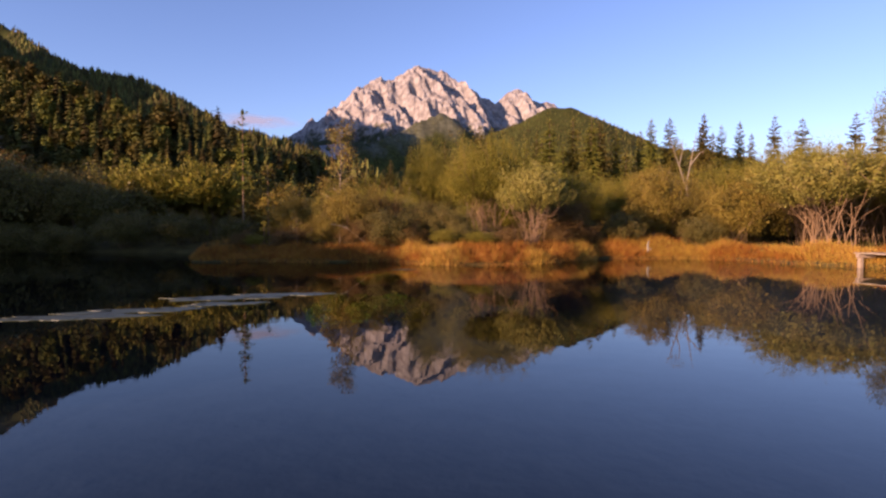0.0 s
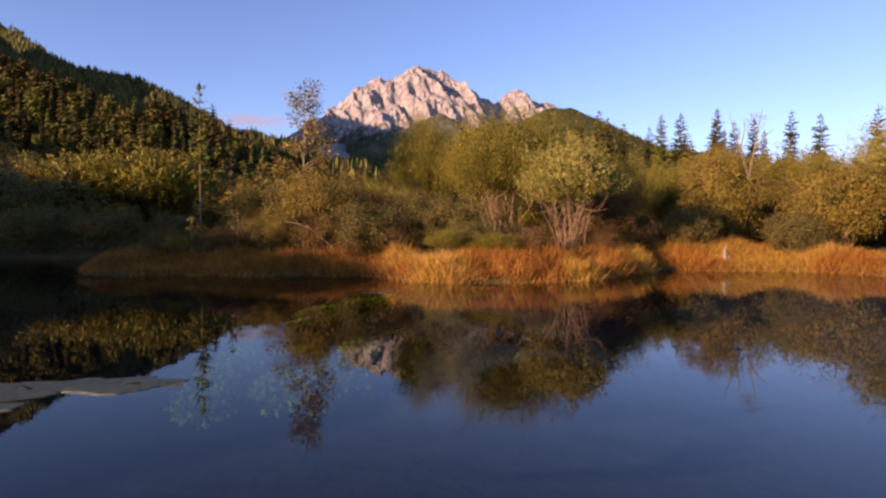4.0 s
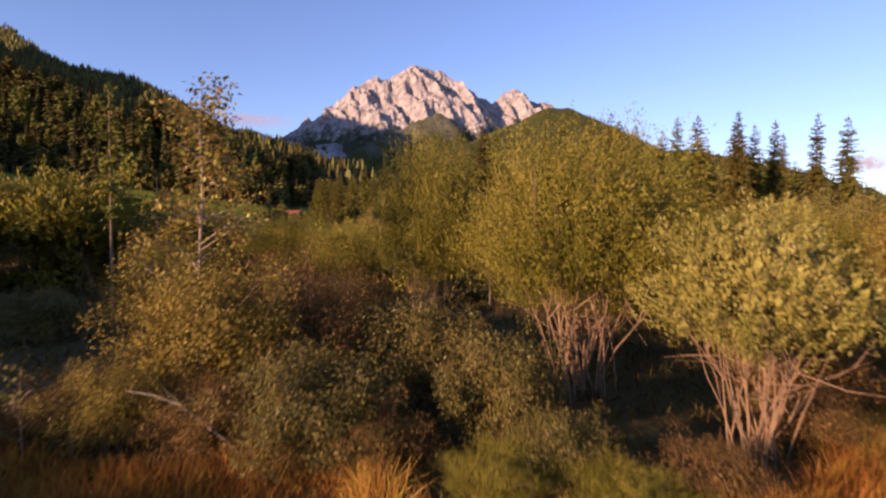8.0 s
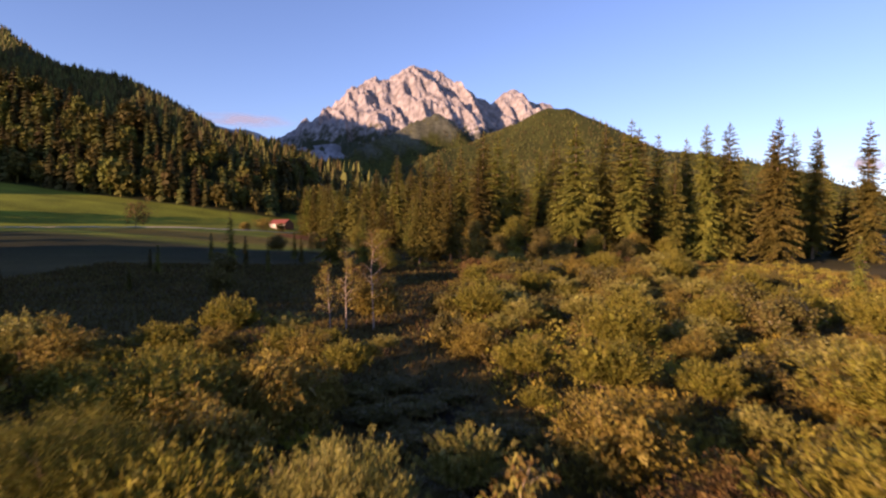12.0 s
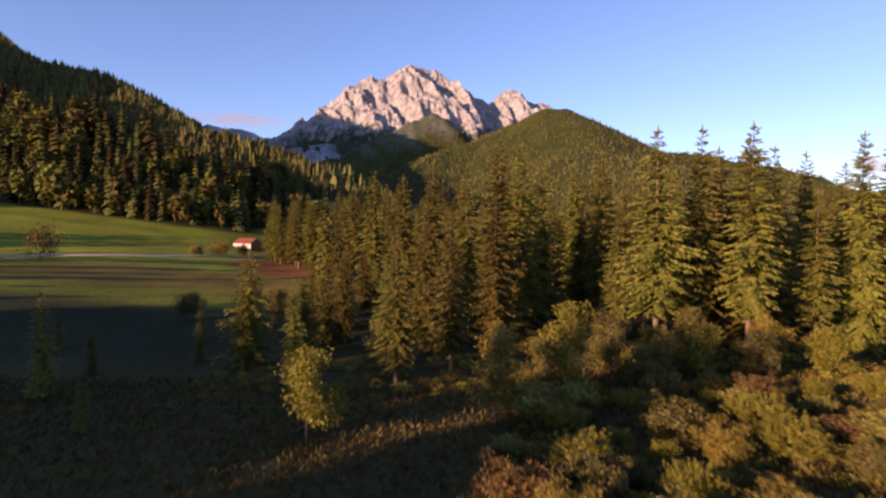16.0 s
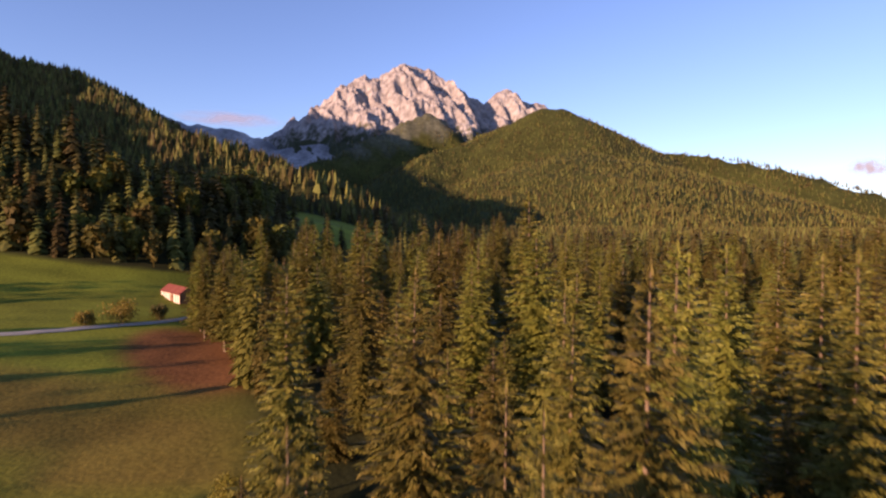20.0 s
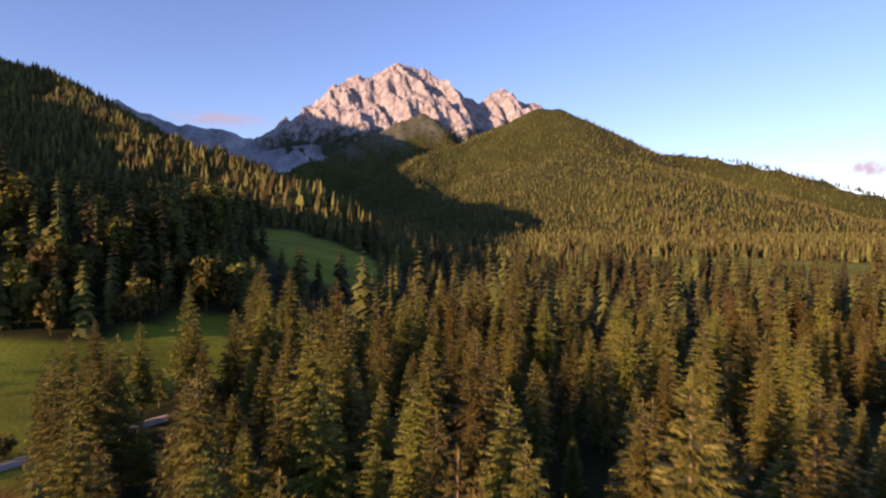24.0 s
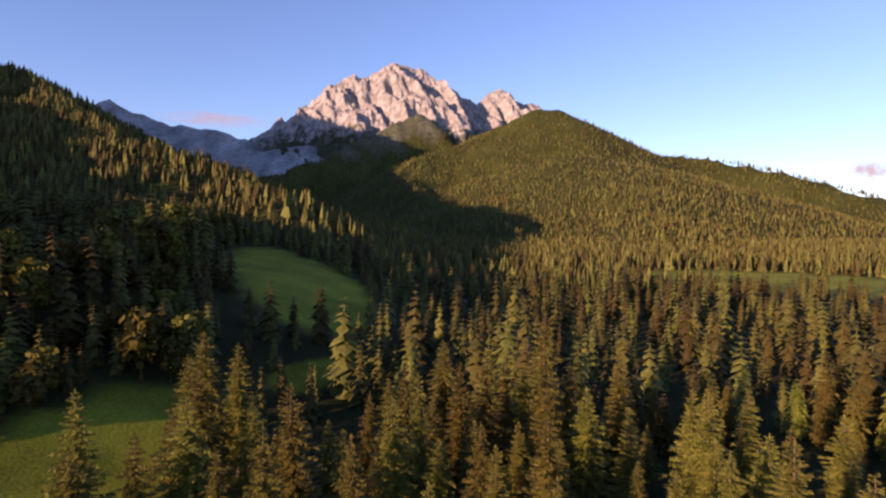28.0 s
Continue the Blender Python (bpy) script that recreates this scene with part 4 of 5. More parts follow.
kinds = list(BUSH_KINDS)
for x, y in sorted(spread_out(rng, 9000, -36, 50, 12, 140, 3.3, lambda x, y: boggy(x, y) and abs(x) < 14 + 0.6 * y, taken), key=lambda p: abs(p[0] + 2) + (8 if p[1] > 90 else 0))[:292]:
    kind = kinds[int(rng.choice(5, p=[0.38, 0.18, 0.12, 0.05, 0.27]))]
    if x < -14 and y < 50:
        kind = ("alder", "rust_bush", "ochre_bush")[int(rng.choice(3, p=[0.5, 0.3, 0.2]))]
    tall = float(rng.choice([rng.uniform(1.3, 2.2), rng.uniform(2.2, 4.0)], p=[0.35, 0.65] if y > 50 else [0.5, 0.5])) + 2.0 * float(smooth(6, 18, x)) * float(smooth(75, 40, y)) + (3.0 if x < -14 and y < 54 else 0)
    put_bush(kind, int(rng.integers(0, 2)) + (0 if y < 46 and abs(x) < 30 else 2), x, y, tall, tall * rng.uniform(0.95, 1.4), rng.uniform(0, 360))
for key, ob in bushes.items():
    if key not in placed:
        for o in (*ob.children_recursive, ob):
            bpy.data.objects.remove(o)

# slender trees on the shore
wood, crown = tree_parts(501, 6.4, 2.2, 3200, 0.105, 0.30, 24, 0.042, 0.55, 0.075, -0.1)
plant("birch", wood, crown, BIRCH_BARK, BIRCH_LEAF, "slender young birch with thin airy crown", "tree", at=spot(-5.2, 30.4), turn=30, names=("trunk", "crown"))
trunk, crown = spruce_parts(510, 10.2, 18, 5, 3, 0.085, 0.42)
plant("thin_spruce", trunk, crown, PALE_BARK, NEEDLES, "thin spruce with a tall bare trunk", "tree", at=spot(-15.2, 45.4), names=("trunk", "crown"))
trunk, crown = spruce_parts(511, 6.4, 11, 4, 2, 0.09, 0.35)
plant("thin_spruce", trunk, crown, PALE_BARK, NEEDLES, "small half-bare spruce beside the thin one", "tree", at=spot(-13.6, 46.5), names=("trunk", "crown"))


# ---- sedge, reeds and rough grass ----
def tuft_blades(rng, feet, tall, width, splay):
    n = len(feet)
    way = norm(np.column_stack([rng.normal(0, splay, (n, 2)), np.ones(n)]))
    flat = norm(np.cross(way, rng.normal(0, 1, (n, 3))))
    return blades(feet, way, flat, tall, width, 0.12)


def shore_feet(rng, n, x0, x1, y0, y1, near, far):
    x, y = rng.uniform(x0, x1, n * 12), rng.uniform(y0, y1, n * 12)
    d = shore(x, y)
    ok = (d > near) & (d < np.where(x < 6, 1.7, far) + 0.8 * vnoise(x, y, 41) - 0.4)
    x, y = x[ok][:n], y[ok][:n]
    return np.column_stack([x, y, np.maximum(height(x, y), -0.2) - 0.03])


feet = shore_feet(rng, 88000, -13, 24, 10, 34, -0.25, 3.0)
tall = 0.24 + 0.68 * vnoise(feet[:, 0] * 0.9, feet[:, 1] * 0.9, 4) ** 1.2
tall *= np.where(feet[:, 0] < -1.5, 0.8, 1.05)
rust = (vnoise(feet[:, 0] * 0.45, feet[:, 1] * 0.45, 8) > np.where((feet[:, 0] > -1.8) & (feet[:, 0] < 4.6), 0.68, 0.5)) | (feet[:, 0] < -1.8)
for name, mat, sel, label in (("sedge", SEDGE, rust, "rust-orange sedge tussocks on the shore"), ("reeds", REED, ~rust, "straw-yellow reeds along the waterline")):
    v, f = tuft_blades(rng, feet[sel], tall[sel] * rng.uniform(0.6, 1.2, sel.sum()), 0.012, 0.45)
    tagged(new(name, mesh(name, v, f, [mat])), label, "grass", kind="stuff")
x, y = rng.uniform(-60, 60, 170000), 26 + 125 * rng.random(170000) ** 1.25
ok = (shore(x, y) > 1.0) & (y < wood_front(x)) & (np.abs(x) < 14 + 0.6 * y)
feet = np.column_stack([x, y, height(x, y) - 0.03])[ok]
v, f = tuft_blades(rng, feet, rng.uniform(0.2, 0.5, len(feet)) * (1 + 0.006 * feet[:, 1]), 0.015 + 0.0011 * feet[:, 1], 0.6)
tagged(new("rough_grass", mesh("rough_grass", v, f, [ROUGH_GRASS])), "brown rough grass and low scrub of the bog", "grass", kind="stuff")


def scrub_clump(seed, n=80):
    """A low bush, one metre high: upright leafy sprays on lumps of a dome."""
    r = np.random.default_rng(seed)
    lumps = norm(r.normal(0, 1, (9, 3)) * [1, 1, 0.6]) * [0.42, 0.42, 0.4]
    lumps[:, 2] = np.abs(lumps[:, 2]) + 0.22
    d = norm(r.normal(0, 1, (n, 3)))
    base = lumps[r.integers(0, 9, n)] + d * [0.24, 0.24, 0.2]
    way = norm(d * 0.5 + r.normal(0, 0.3, (n, 3)) + [0, 0, 0.9])
    face = norm(base - [0, 0, 0.1]) + 0.45 * norm(r.normal(0, 1, (n, 3)))
    return blades(base, way, norm(np.cross(way, face)), r.uniform(0.12, 0.26, n), r.uniform(0.07, 0.12, n), 0.05)


SCRUB = [scrub_clump(k, 150) for k in range(5)]
for name, mat, share, label in (("green_scrub", GREEN_SCRUB, 0.48, "low yellow-green willow scrub over the bog"), ("brown_scrub", BROWN_SCRUB, 0.36, "low ochre scrub over the bog"), ("rusty_scrub", RUST_SCRUB, 0.13, "low rust-brown scrub over the bog")):
    # the scrub also runs in under the first trees of the wood
    spots = np.array(spread_out(rng, 12500, -64, 66, 46, 196, 2.0, lambda x, y: (boggy(x, y) or (-22 < x < 60 and wood_front(x) - 4 < y < wood_front(x) + 12)) and rng.random() < share and vnoise(x / 6, y / 6, 33) > 0.3 and abs(x) < 10 + 0.6 * y))
    zs, sizes = height(spots[:, 0], spots[:, 1]) - 0.05, rng.uniform(0.8, 2.0, len(spots)) * np.where((spots[:, 0] < -10) & (spots[:, 1] > 62), 0.75, 1.0) * np.where(spots[:, 1] > 105, 0.7, 1.0)
    which = rng.integers(0, 5, len(spots))
    parts = [scattered(*SCRUB[k], np.column_stack([spots, zs])[which == k], sizes[which == k], rng.uniform(0, 7, (which == k).sum()), sizes[which == k] * 1.3) for k in range(5)]
    me = mesh(name, *joined(parts), [mat])
    me.attributes.new("tint", "FLOAT", "POINT").data.foreach_set("value", np.repeat(rng.random(len(spots)), len(SCRUB[0][0])).astype(np.float32))
    tagged(new(name, me), label, "scrub", kind="stuff")

# ---- tall trees out of view, added to cast shade over bog and meadow ----
SHADE_ROWS = [  # across the light from, to; along it from, to; how many; heights
    (-46, -28, -78, -60, 46, 20.6, 21.8), (-66, -46, -78, -60, 40, 17.4, 18.4), (-100, -92, -40, -22, 32, 34, 39), (-92, -76, -40, -22, 56, 21, 23), (-108, -99, -40, -22, 30, 22.5, 23.5), (-125, -107, -40, -22, 84, 26, 29),
    (-184, -113, -32, -12, 170, 26, 30), (-300, -190, -60, -20, 26, 25, 34), (-345, -215, -20, 5, 17, 24, 33)]
ex, ey = SUN_AWAY.x, SUN_AWAY.y
rows = []
for a0, a1, b0, b1, n, low, high in SHADE_ROWS:
    for _ in range(n):
        a, b = rng.uniform(a0, a1), rng.uniform(b0, b1)
        rows.append((a * ey + b * ex, -a * ex + b * ey, rng.uniform(low, high), rng.uniform(0, 7)))
rows = np.array(rows)
parts = []
for k in range(5):
    r = rows[k::5]
    parts.append(scattered(*LOW_TREES[k], np.column_stack([r[:, :2], height(r[:, 0], r[:, 1]) - 0.3]), r[:, 2], r[:, 3], r[:, 2] * 1.15))
tagged(new("bank_trees", mesh("bank_trees", *joined(parts), [FAR_NEEDLES])), "unseen tall spruces added to shade bog and meadow", "forest", kind="stuff")


# an unseen row of round-topped trees, added so that its shade ends on the sedge
rows = np.array([(rng.uniform(-30, -22.2), rng.uniform(-72, -62), rng.uniform(16.95, 17.25), rng.uniform(0, 7)) for _ in range(60)])
spots = np.column_stack([rows[:, 0] * ey + rows[:, 1] * ex, -rows[:, 0] * ex + rows[:, 1] * ey])
leafy = [scattered(*ROUND_TREES[k], np.column_stack([spots, height(spots[:, 0], spots[:, 1]) - 0.3])[k::4], rows[k::4, 2], rows[k::4, 3], rows[k::4, 2] * 1.3) for k in range(4)]
tagged(new("bank_broadleaf", mesh("bank_broadleaf", *joined(leafy), [FAR_LEAVES])), "unseen row of round-topped trees added to shade the sedge", "forest", kind="stuff")


# ---- slender trees in the bog and at the wood's rim ----
RIM_TREES = [  # x, y, height, width, bark, leaf, label
    (-7.4, 82.0, 5.4, 2.4, BIRCH_BARK, BIRCH_LEAF, "young white-stemmed birch with a sparse crown"), (-6.5, 84.0, 6.4, 2.6, BIRCH_BARK, BIRCH_LEAF, "white-stemmed birch in the bog"),
    (-4.4, 84.7, 8.0, 3.2, BIRCH_BARK, RUST, "tall birch with reddish autumn leaves"), (6.5, 132.2, 7.8, 4.6, PALE_BARK, OCHRE, "pale-stemmed ochre tree at the wood's rim"),
    (13.9, 139, 8.6, 5.4, PALE_BARK, WILLOW, "round yellow-green willow tree at the wood's rim"), (-8.1, 129, 6.2, 5.6, PALE_BARK, WILLOW, "round sunlit golden tree in dark bog"),
    (20.5, 148, 6.5, 5.0, SPRUCE_BARK, ALDER, "dark leafy tree at the wood's rim"), (11.5, 139, 5.0, 4.4, SPRUCE_BARK, ALDER, "low leafy tree at the wood's rim"),
    (2.2, 49.0, 4.6, 1.7, BIRCH_BARK, BIRCH_LEAF, "small golden birch among bushes"), (5.6, 44.4, 4.4, 3.2, BIRCH_BARK, OCHRE, "pale-stemmed birch with ochre leaves"),
    (31, 40, 9.5, 5.0, SPRUCE_BARK, WILLOW, "tall leafy tree over the bushes"), (-22, 100, 4.5, 3.5, SPRUCE_BARK, ALDER, "shaded leafy tree in the bog"),
    (-23, 178, 5.0, 5.0, SPRUCE_BARK, ALDER, "dark bushy tree between bog and meadow"), (-30, 188, 4.4, 5.0, SPRUCE_BARK, ALDER, "low bushy tree at the meadow's rim"),
    (-19, 190, 6.0, 5.2, SPRUCE_BARK, WILLOW, "olive leafy tree at the wood's rim"), (-16, 203, 5.4, 4.6, SPRUCE_BARK, WILLOW, "yellow-green bush at the wood's rim"), (-38, 181, 3.8, 4.6, SPRUCE_BARK, ALDER, "dark low tree at the bog's rim"),
    (25.5, 147, 5.0, 4.2, PALE_BARK, OCHRE, "ochre leafy tree before the tall spruces"), (30.2, 146.5, 5.2, 4.6, PALE_BARK, WILLOW, "yellow-green bushy tree before the tall spruces"), (31.5, 153, 6.4, 4.6, PALE_BARK, ALDER, "green leafy tree under the tall spruces"),
    (36.0, 146, 4.6, 4.4, SPRUCE_BARK, ALDER, "dark leafy tree before the tall spruces"), (39.5, 150.5, 5.6, 4.4, PALE_BARK, OCHRE, "ochre bushy tree under the tall spruces"), (22.5, 142.5, 3.8, 4.2, SPRUCE_BARK, ALDER, "low dark green tree at the wood's rim"),
    (44.5, 147.5, 4.8, 4.6, PALE_BARK, WILLOW, "round yellow-green tree at the bog's rim")]
for n, (x, y, tall, wide, bark, leaf, label) in enumerate(RIM_TREES):
    wood, crown = tree_parts(600 + n, tall, wide, 1100 if wide < 3.3 else 7000, 0.17 if y < 90 else 0.27, 0.3 if wide < 3.3 else 0.14, 20, 0.012 * tall, 0.5, 0.085 if wide > 3.3 else 0.06, 0.1, 0.012)
    plant("birch" if bark is BIRCH_BARK else "leafy_tree", wood, crown, bark, leaf, label, "tree", at=spot(x, y), turn=40 * n, names=("trunk", "crown"))
SMALL_SPRUCES = [(-19.5, 152, 13.6), (-13, 164.5, 11.0), (-35, 140, 10.0), (-42, 128, 4.5), (-47, 136, 3.6), (-26, 131, 4.0), (-36, 108, 3.0), (-44, 98, 3.4), (-30, 165, 6.0), (-26, 154, 5.0), (-46, 160, 5.5), (-35, 148, 5.5), (52, 92, 9.0), (46, 100, 7.0)]
for n, (x, y, tall) in enumerate(SMALL_SPRUCES):
    trunk, crown = spruce_parts(650 + n, tall, 26, 8, 3 if tall < 10.5 else 8, 0.19 if tall < 10.5 else 0.30, 0.04)
    plant("small_spruce", trunk, crown, SPRUCE_BARK, NEEDLES, "small dark spruce standing in the open bog", "tree", at=spot(x, y), names=("trunk", "crown"))

# ---- dead wood ----
rng = np.random.default_rng(21)
snag = thing("dead_tree", "bleached dead tree with forked bare limbs", "dead tree", at=spot(16, 38))
limbs = [([(0, 0, 0), (0.05, 0, 2.2), (-0.1, 0.1, 4.0), (0.15, 0, 5.6), (0.5, 0.1, 7.3)], 0.085), ([(-0.1, 0.1, 3.6), (-0.5, 0.2, 5.0), (-1.0, 0.1, 6.3), (-1.25, 0, 7.0)], 0.05),
         ([(0.1, 0, 5.2), (0.6, -0.1, 5.9), (1.0, -0.1, 6.2)], 0.05), ([(-0.55, 0.2, 5.2), (-0.3, 0.3, 6.2), (-0.35, 0.3, 6.8)], 0.04)]
for n, (pts, r) in enumerate(limbs):
    part("trunk" if n == 0 else "limb", mesh("limb", *tube(pts, np.linspace(r, 0.012, len(pts)), 7), [DEAD_WOOD]), snag)
stump = thing("stump", "pale broken stump at the waterline", "stump", at=(10.1, 28.7, -0.1))
for n, pts in enumerate([[(0, 0, 0), (0.05, 0, 0.45), (0.02, 0, 0.8), (0.09, 0, 1.0)], [(0, 0, 0.05), (-0.14, 0, 0.3), (-0.2, 0, 0.55)], [(0, 0, 0.1), (0.12, 0.05, 0.4), (0.2, 0, 0.62)]]):
    part("trunk" if n == 0 else "root", mesh("root", *tube(pts, np.linspace(0.11 - 0.03 * min(n, 1), 0.02, len(pts)), 7), [DEAD_WOOD]), stump)
log_me = mesh("fallen_branch", *joined([tube([(-5.16, 27.5, 1.70), (-4.75, 27.5, 1.63), (-4.37, 27.5, 1.49), (-3.95, 27.5, 1.16), (-3.53, 27.5, 0.83), (-3.2, 27.5, 0.3)], [0.007, 0.012, 0.016, 0.02, 0.024, 0.027], 7),
                                        tube([(-4.3, 27.5, 1.44), (-4.6, 27.45, 1.78)], [0.008, 0.003], 5)]), [DEAD_WOOD])
tagged(new("fallen_branch", log_me), "bleached fallen branch leaning in brown bushes", "branch")
for n, (x, y, tall, wide, leaf, label) in enumerate([(-8.3, 27.6, 1.35, 0.3, WILLOW, "spindly pale green plant on the sedge bank"), (-8.1, 27.8, 1.0, 0.3, WILLOW, "short spindly plant on the sedge bank"),
                                                     (-6.7, 27.5, 1.5, 0.9, ALDER, "small sparse sapling on the sedge bank"), (-6.1, 27.7, 1.0, 0.6, ALDER, "low sparse sapling on the sedge bank")]):
    wood, crown = tree_parts(700 + n, tall, wide, 90, 0.11, 0.3, 9, 0.014, 0.6, 0.12, 0.1)
    plant("sapling", wood, crown, PALE_BARK, leaf, label, "sapling", at=spot(x, y), names=("trunk", "crown"))


# ---- floating mats and water weed ----
MAT = material("floating_weed", [(0.022, 0.026, 0.008), (0.046, 0.053, 0.018), (0.081, 0.085, 0.036)], 3.0, 0.45, 0.2)
WEED = material("water_weed", [(0.021, 0.051, 0.003), (0.054, 0.106, 0.005), (0.103, 0.162, 0.010)], 0.8, 1.0, spread=0.1, through_light=0.2, island=True)


def floating_mat(x, y, long, wide, turn, seed):
    """A flat drift of weed with a ragged rim, lying on the water."""
    r = np.random.default_rng(seed)
    n = 56
    a = np.arange(n) * 2 * np.pi / n
    k = 1 + 1.3 * fbm(np.cos(a) * 2.2 + seed * 7, np.sin(a) * 2.2, 4, seed) + r.normal(0, 0.07, n)
    rim = np.stack([np.cos(a) * long / 2 * k, np.sin(a) * wide / 2 * k, 0 * a + 0.006], 1)
    v = np.concatenate([rim, rim * [0.6, 0.6, 1] + [0, 0, 0.006], rim * [1.02, 1.02, 1] - [0, 0, 0.02]])
    i = np.arange(n)
    j = (i + 1) % n
    f = np.concatenate([np.stack([i, j, j + n, i + n], 1), np.stack([i + 2 * n, j + 2 * n, j, i], 1), np.stack([i[: n // 2 - 1] + n, i[: n // 2 - 1] + 1 + n, (n - 2 - i[: n // 2 - 1]) + n, (n - 1 - i[: n // 2 - 1]) + n], 1)])
    ob = tagged(new("floating_weed", mesh("floating_weed", v, f, [MAT])), "pale drift of weed floating on the pond", "weed", "weed drifts")
    ob.matrix_basis = pose(x, y, 0, 0, 0, turn)


for n, row in enumerate([(-6.4, 9.8, 2.6, 0.6, 10), (-8.3, 9.6, 1.9, 0.4, 4), (-5.6, 10.7, 2.0, 0.6, 20), (-4.6, 12.6, 2.4, 0.8, 12), (-3.4, 13.3, 1.9, 0.55, 8), (-4.4, 11.6, 1.5, 0.5, 14),
                         (-1.3, 21.3, 0.7, 0.12, 10)]):
    floating_mat(*row, seed=n + 1)
n = 2600
x, y = rng.normal(0, 1, n), rng.normal(0, 1, n)
pick = rng.choice([0, 1, 2, 3, 6], n)
wx, wy = np.array([-3.0, -1.9, -2.6, -1.2, -0.6, -0.2, -3.6]), np.array([15.2, 15.8, 16.8, 17.0, 18.2, 19.0, 16.2])
x, y = wx[pick] + 0.32 * x, wy[pick] + 0.75 + 0.42 * y
feet = np.column_stack([x, y, np.full(n, -0.95) + 0.3 * rng.random(n)])
v, f = crown_leaves(rng, feet[:26], np.array([0.24, 0.3, 0.14]), 14000, 0.085, 0.75, 0.1)
tagged(new("water_weed", mesh("water_weed", v, f, [WEED])), "bright green weed under the clear water", "weed", kind="stuff")
r = np.random.default_rng(77)
k = r.random(70) ** 0.8
feet = np.column_stack([np.interp(k, [0, 0.4, 0.7, 1], [-2.2, -2.0, -1.7, -1.15]) + r.normal(0, 0.13, 70), np.interp(k, [0, 0.4, 0.7, 1], [18.6, 19.4, 20.1, 21.0]) + r.normal(0, 0.16, 70), -0.13 - 0.06 * r.random(70)])
v, f = crown_leaves(r, feet, np.array([0.17, 0.2, 0.05]), 11000, 0.065, 0.75, 0.1)
tagged(new("water_weed", mesh("water_weed", v, f, [WEED])), "yellow-green weed band just under the surface", "weed", kind="stuff")

# ---- wooden deck on the shore ----
PLANK = material("weathered_planks", [(0.22, 0.15, 0.10), (0.42, 0.33, 0.25)], 4.0, 0.8, 0.3, spread=0.15)


def box(x, y, z, bevel=0.006):
    bm = bmesh.new()
    bmesh.ops.create_cube(bm, size=1)
    bmesh.ops.scale(bm, vec=(x, y, z), verts=bm.verts)
    bmesh.ops.bevel(bm, geom=bm.edges[:], offset=bevel, segments=1, affect="EDGES")
    return bm


def solid(name, bm, mat, parent, m, label=""):
    me = bpy.data.meshes.new(name)
    bm.to_mesh(me)
    bm.free()
    me.materials.append(mat)
    ob = part(name, me, parent, label)
    ob.matrix_basis = m
    return ob


deck = thing("wooden_deck", "weathered wooden viewing deck at the water's edge", "deck", at=(16.0, 19.9, 0.0), turn=8)
for k in range(22):
    solid("board", box(0.138, 3.2, 0.04), PLANK, deck, pose(0.1 + 0.15 * k, 0.8, 0.56))
for k in (0, 1):
    solid("beam", box(3.3, 0.12, 0.16), PLANK, deck, pose(1.65, -0.6 + 2.8 * k, 0.46))
for x in (0.15, 1.6, 3.1):
    for y in (-0.6, 2.2):
        solid("post", box(0.14, 0.14, 1.6), PLANK, deck, pose(x, y, -0.42))

# ---- track, barn and trees on the meadow ----
GRAVEL = material("gravel_track", [(0.30, 0.26, 0.20), (0.46, 0.41, 0.33)], 0.8, 0.9, 0.3)
xs = np.linspace(-240, -50, 120)
ys = track_y(xs)
ys = np.convolve(np.pad(ys, 6, mode="edge"), np.ones(13) / 13, "valid")
tan = norm(np.stack([np.gradient(xs), np.gradient(ys)], 1))
nor = np.stack([-tan[:, 1], tan[:, 0]], 1)
v = []
for w, up in ((-2.1, -0.05), (-1.7, 0.22), (0, 0.28), (1.7, 0.22), (2.1, -0.05)):
    p = np.stack([xs, ys], 1) + nor * w
    v.append(np.column_stack([p, height(xs, ys) + up]))
v = np.stack(v, 1).reshape(-1, 3)
i = (np.arange(119)[:, None] * 5 + np.arange(4)).ravel()
tagged(new("track", mesh("track", v, np.stack([i, i + 1, i + 6, i + 5], 1), [GRAVEL], flat=False)), "pale gravel track across the meadow", "road", kind="structure")

ROOF = material("red_roof", [(0.12, 0.03, 0.02), (0.22, 0.055, 0.035)], 1.0, 0.8, 0.2, spread=0.12)
WHITEWASH = material("whitewash", [(0.50, 0.44, 0.36), (0.68, 0.62, 0.54)], 0.7, 0.85, 0.1)
TIMBER = material("brown_timber", [(0.14, 0.06, 0.03), (0.26, 0.12, 0.06)], 2.0, 0.8, 0.3)
barn = thing("barn", "long whitewashed barn with red roof and timber posts", "barn", at=(-79, 341, float(height(-79, 341)) - 0.2), turn=-49)
LONG, DEEP, EAVES, TOP = 18.0, 4.6, 3.1, 4.9
for y in (-DEEP / 2, DEEP / 2):
    for k in range(9):
        solid("wall_panel", box(LONG / 9 - 0.46, 0.2, EAVES), WHITEWASH, barn, pose(-LONG / 2 + LONG / 9 * (k + 0.5), y, EAVES / 2))
    for k in range(10):
        solid("post", box(0.44, 0.3, EAVES + 0.1), TIMBER, barn, pose(-LONG / 2 + LONG / 9 * k, y, EAVES / 2))
    slope = math.atan2(TOP - EAVES, DEEP / 2)
    side = math.copysign(1, y)
    for k in range(18):
        solid("roof_sheet", box(LONG / 18 + 0.06, DEEP / 2 / math.cos(slope) + 0.7, 0.08), ROOF, barn,
              pose(-LONG / 2 + LONG / 18 * (k + 0.5), side * (DEEP / 4 + 0.2), (EAVES + TOP) / 2 + 0.05 - 0.16 * 0.8 + 0.004 * (k % 2), -side * math.degrees(slope)))
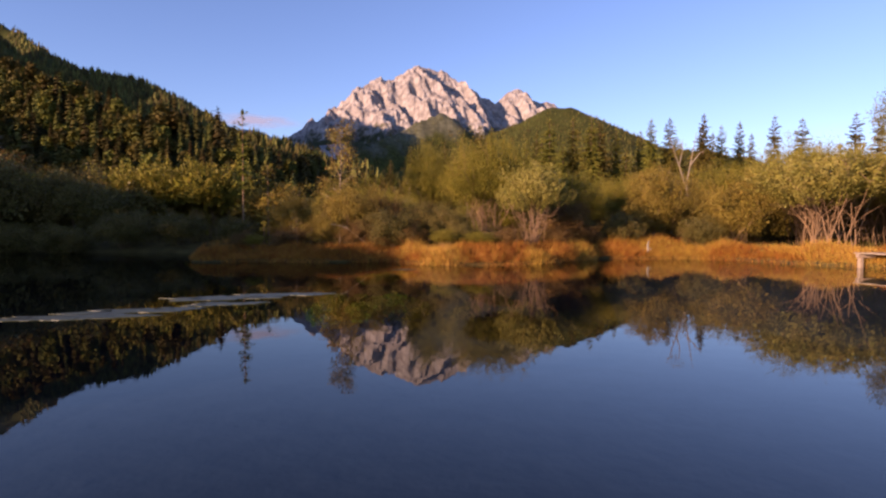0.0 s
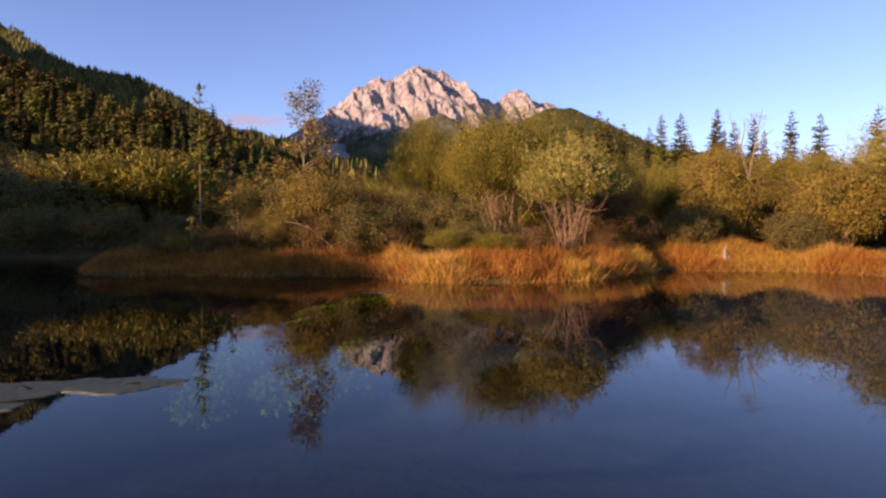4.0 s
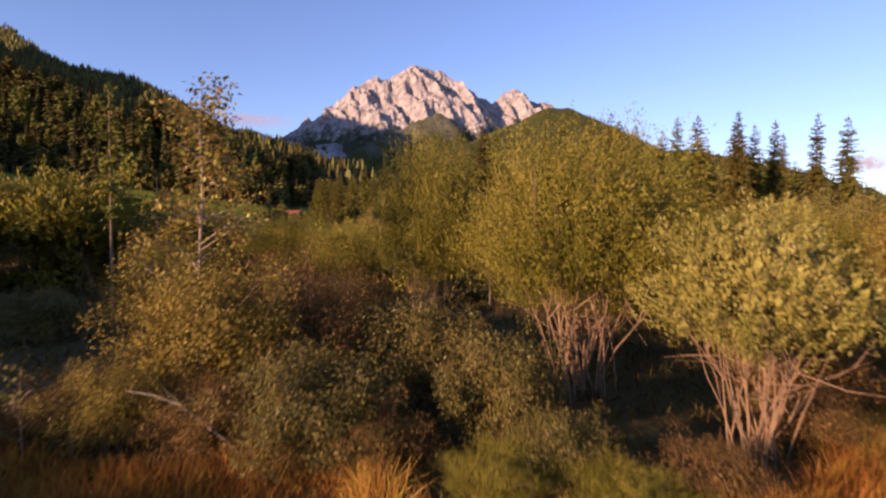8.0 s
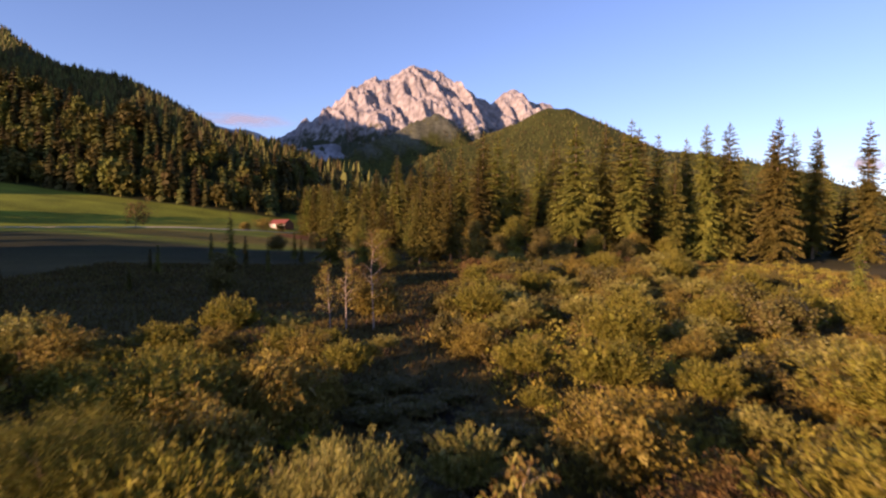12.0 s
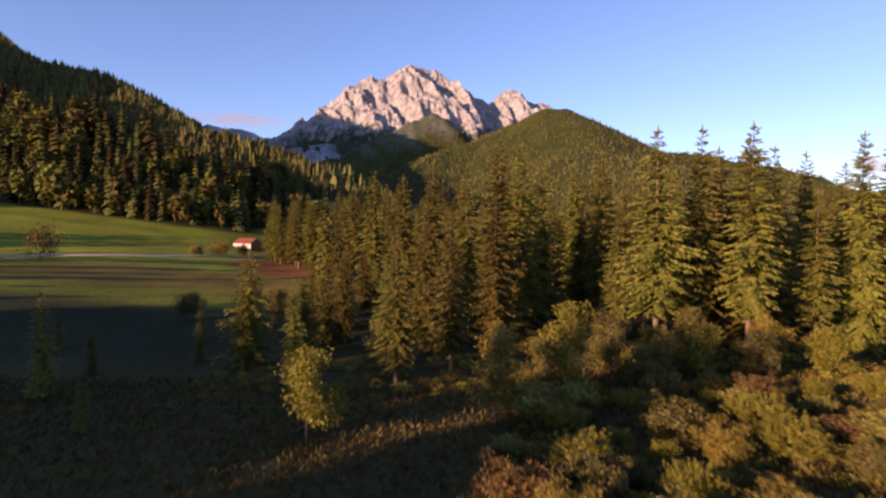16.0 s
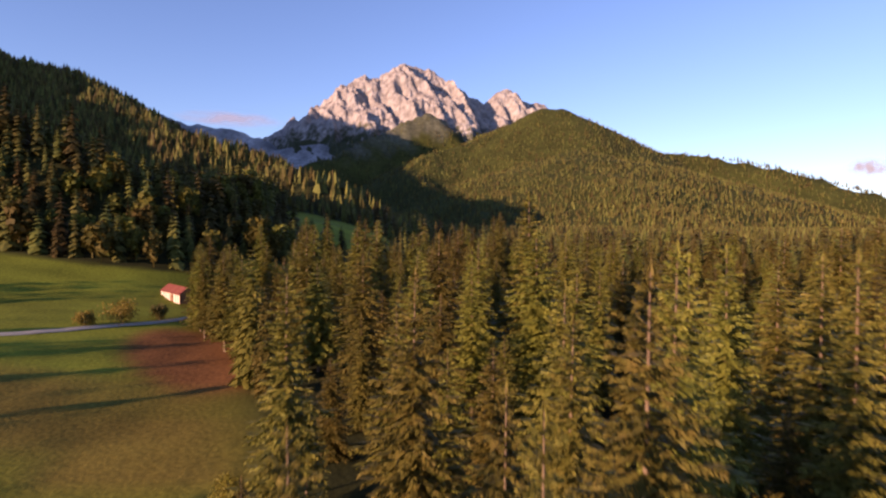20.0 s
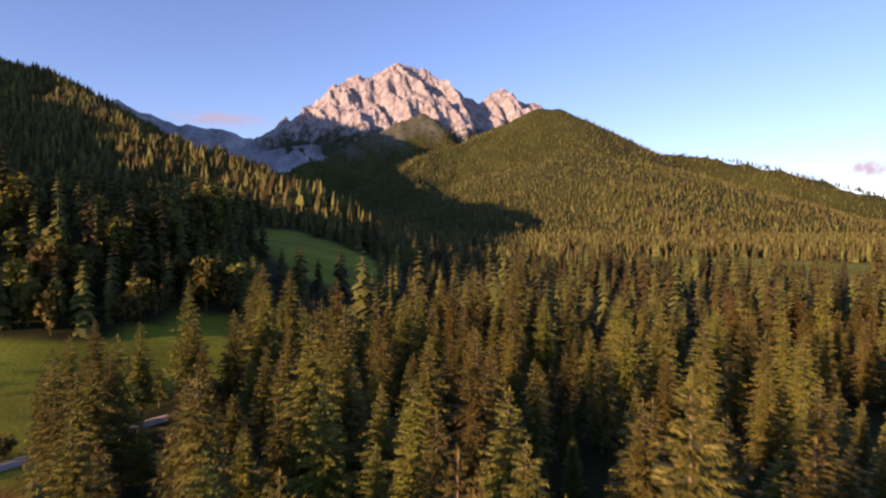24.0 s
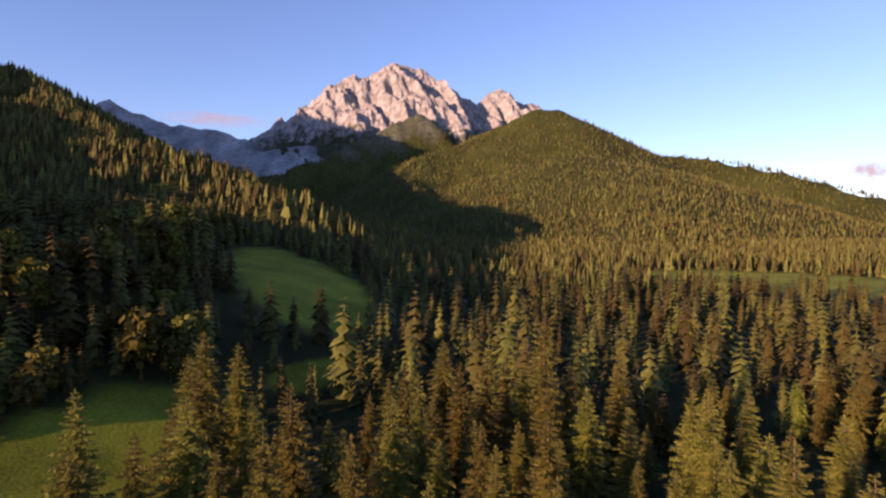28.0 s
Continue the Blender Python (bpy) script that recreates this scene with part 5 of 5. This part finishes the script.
for x in (-LONG / 2, LONG / 2):
    bm = bmesh.new()
    tri = [bm.verts.new((d, y, z)) for d in (-0.1, 0.1) for y, z in ((-DEEP / 2, 0), (DEEP / 2, 0), (DEEP / 2, EAVES), (0, TOP), (-DEEP / 2, EAVES))]
    bm.faces.new(tri[:5][::-1])
    bm.faces.new(tri[5:])
    for k in range(5):
        bm.faces.new((tri[k], tri[(k + 1) % 5], tri[5 + (k + 1) % 5], tri[5 + k]))
    solid("gable", bm, TIMBER, barn, pose(x, 0, 0))
solid("door", box(2.2, 0.12, 2.6), TIMBER, barn, pose(1.5, -DEEP / 2 - 0.17, 1.3), "brown plank door")

MEADOW_TREES = [(-105, 246, 8.0, 10.5, RUST, "round rusty-leaved tree alone on the meadow"), (-76.5, 300.5, 3.6, 9.5, OCHRE, "bare-looking ochre scrub beside the track"), (-71, 310, 2.6, 5.0, ALDER, "low hedge bush beside the track"),
                (-62, 326, 3.6, 4.5, ALDER, "dark bush by the track"), (-185, 395, 6.0, 4.0, RUST, "small rusty tree under the forest"), (-82.5, 295, 2.0, 4.5, OCHRE, "low ochre bush beside the track")]
for n, (x, y, tall, wide, leaf, label) in enumerate(MEADOW_TREES):
    wood, crown = tree_parts(800 + n, tall, wide, 1500, 0.55, 0.18, 18, 0.16, 0.6, 0.09, 0.0)
    plant("leafy_tree", wood, crown, SPRUCE_BARK, leaf, label, "tree", "trees on the meadow", spot(x, y), names=("trunk", "crown"))


# ---- thin evening-pink clouds far behind the mountains ----
def cloud(x, y, z, long, tall, seed, strength, grey):
    m = bpy.data.materials.new("cloud_vapour")
    m.use_nodes = True
    n, l = m.node_tree.nodes, m.node_tree.links
    n.remove(n["Principled BSDF"])
    tc, sep = n.new("ShaderNodeTexCoord"), n.new("ShaderNodeSeparateXYZ")
    l.new(tc.outputs["Object"], sep.inputs[0])
    ns = n.new("ShaderNodeTexNoise")
    ns.inputs["Scale"].default_value, ns.inputs["Detail"].default_value = 3.2, 5
    mp = n.new("ShaderNodeMapping")
    mp.inputs["Scale"].default_value = (1.0, 1.0, 0.45)
    mp.inputs["Location"].default_value = (seed * 3.7, 0, 0)
    l.new(tc.outputs["Object"], mp.inputs["Vector"])
    l.new(mp.outputs["Vector"], ns.inputs["Vector"])
    far = n.new("ShaderNodeVectorMath")
    far.operation = "LENGTH"
    l.new(tc.outputs["Object"], far.inputs[0])
    mr = n.new("ShaderNodeMapRange")
    mr.inputs["From Min"].default_value, mr.inputs["From Max"].default_value = 1.0, 0.1
    l.new(far.outputs["Value"], mr.inputs["Value"])
    mul = n.new("ShaderNodeMath")
    mul.operation = "MULTIPLY"
    l.new(mr.outputs["Result"], mul.inputs[0])
    l.new(ns.outputs["Fac"], mul.inputs[1])
    fac = n.new("ShaderNodeMapRange")
    fac.inputs["From Min"].default_value, fac.inputs["From Max"].default_value, fac.inputs["To Max"].default_value = 0.08, 0.5, strength
    l.new(mul.outputs[0], fac.inputs["Value"])
    tr, df, mix = n.new("ShaderNodeBsdfTransparent"), n.new("ShaderNodeBsdfDiffuse"), n.new("ShaderNodeMixShader")
    df.inputs["Color"].default_value = (*grey, 1)
    l.new(fac.outputs["Result"], mix.inputs["Fac"])
    l.new(tr.outputs["BSDF"], mix.inputs[1])
    l.new(df.outputs["BSDF"], mix.inputs[2])
    l.new(mix.outputs["Shader"], n["Material Output"].inputs["Surface"])
    v, f = grid(np.linspace(-1, 1, 17), np.linspace(-1, 1, 9), lambda a, b: 0.05 * np.cos(a * 2))
    ob = tagged(new("cloud", mesh("cloud", v[:, [0, 2, 1]], f, [m], flat=False)), "thin pinkish cloud low over the horizon", "cloud", kind="structure")
    ob.matrix_basis = pose(x, y, z, 0, 0, -math.degrees(math.atan2(x, y)))
    ob.scale = (long / 2, 20, tall / 2)
    ob.visible_shadow = False


cloud(-1480, 4620, 835, 1000, 150, 1, 0.55, (0.50, 0.43, 0.46))
cloud(2560, 3500, 395, 330, 150, 2, 0.9, (0.20, 0.20, 0.26))
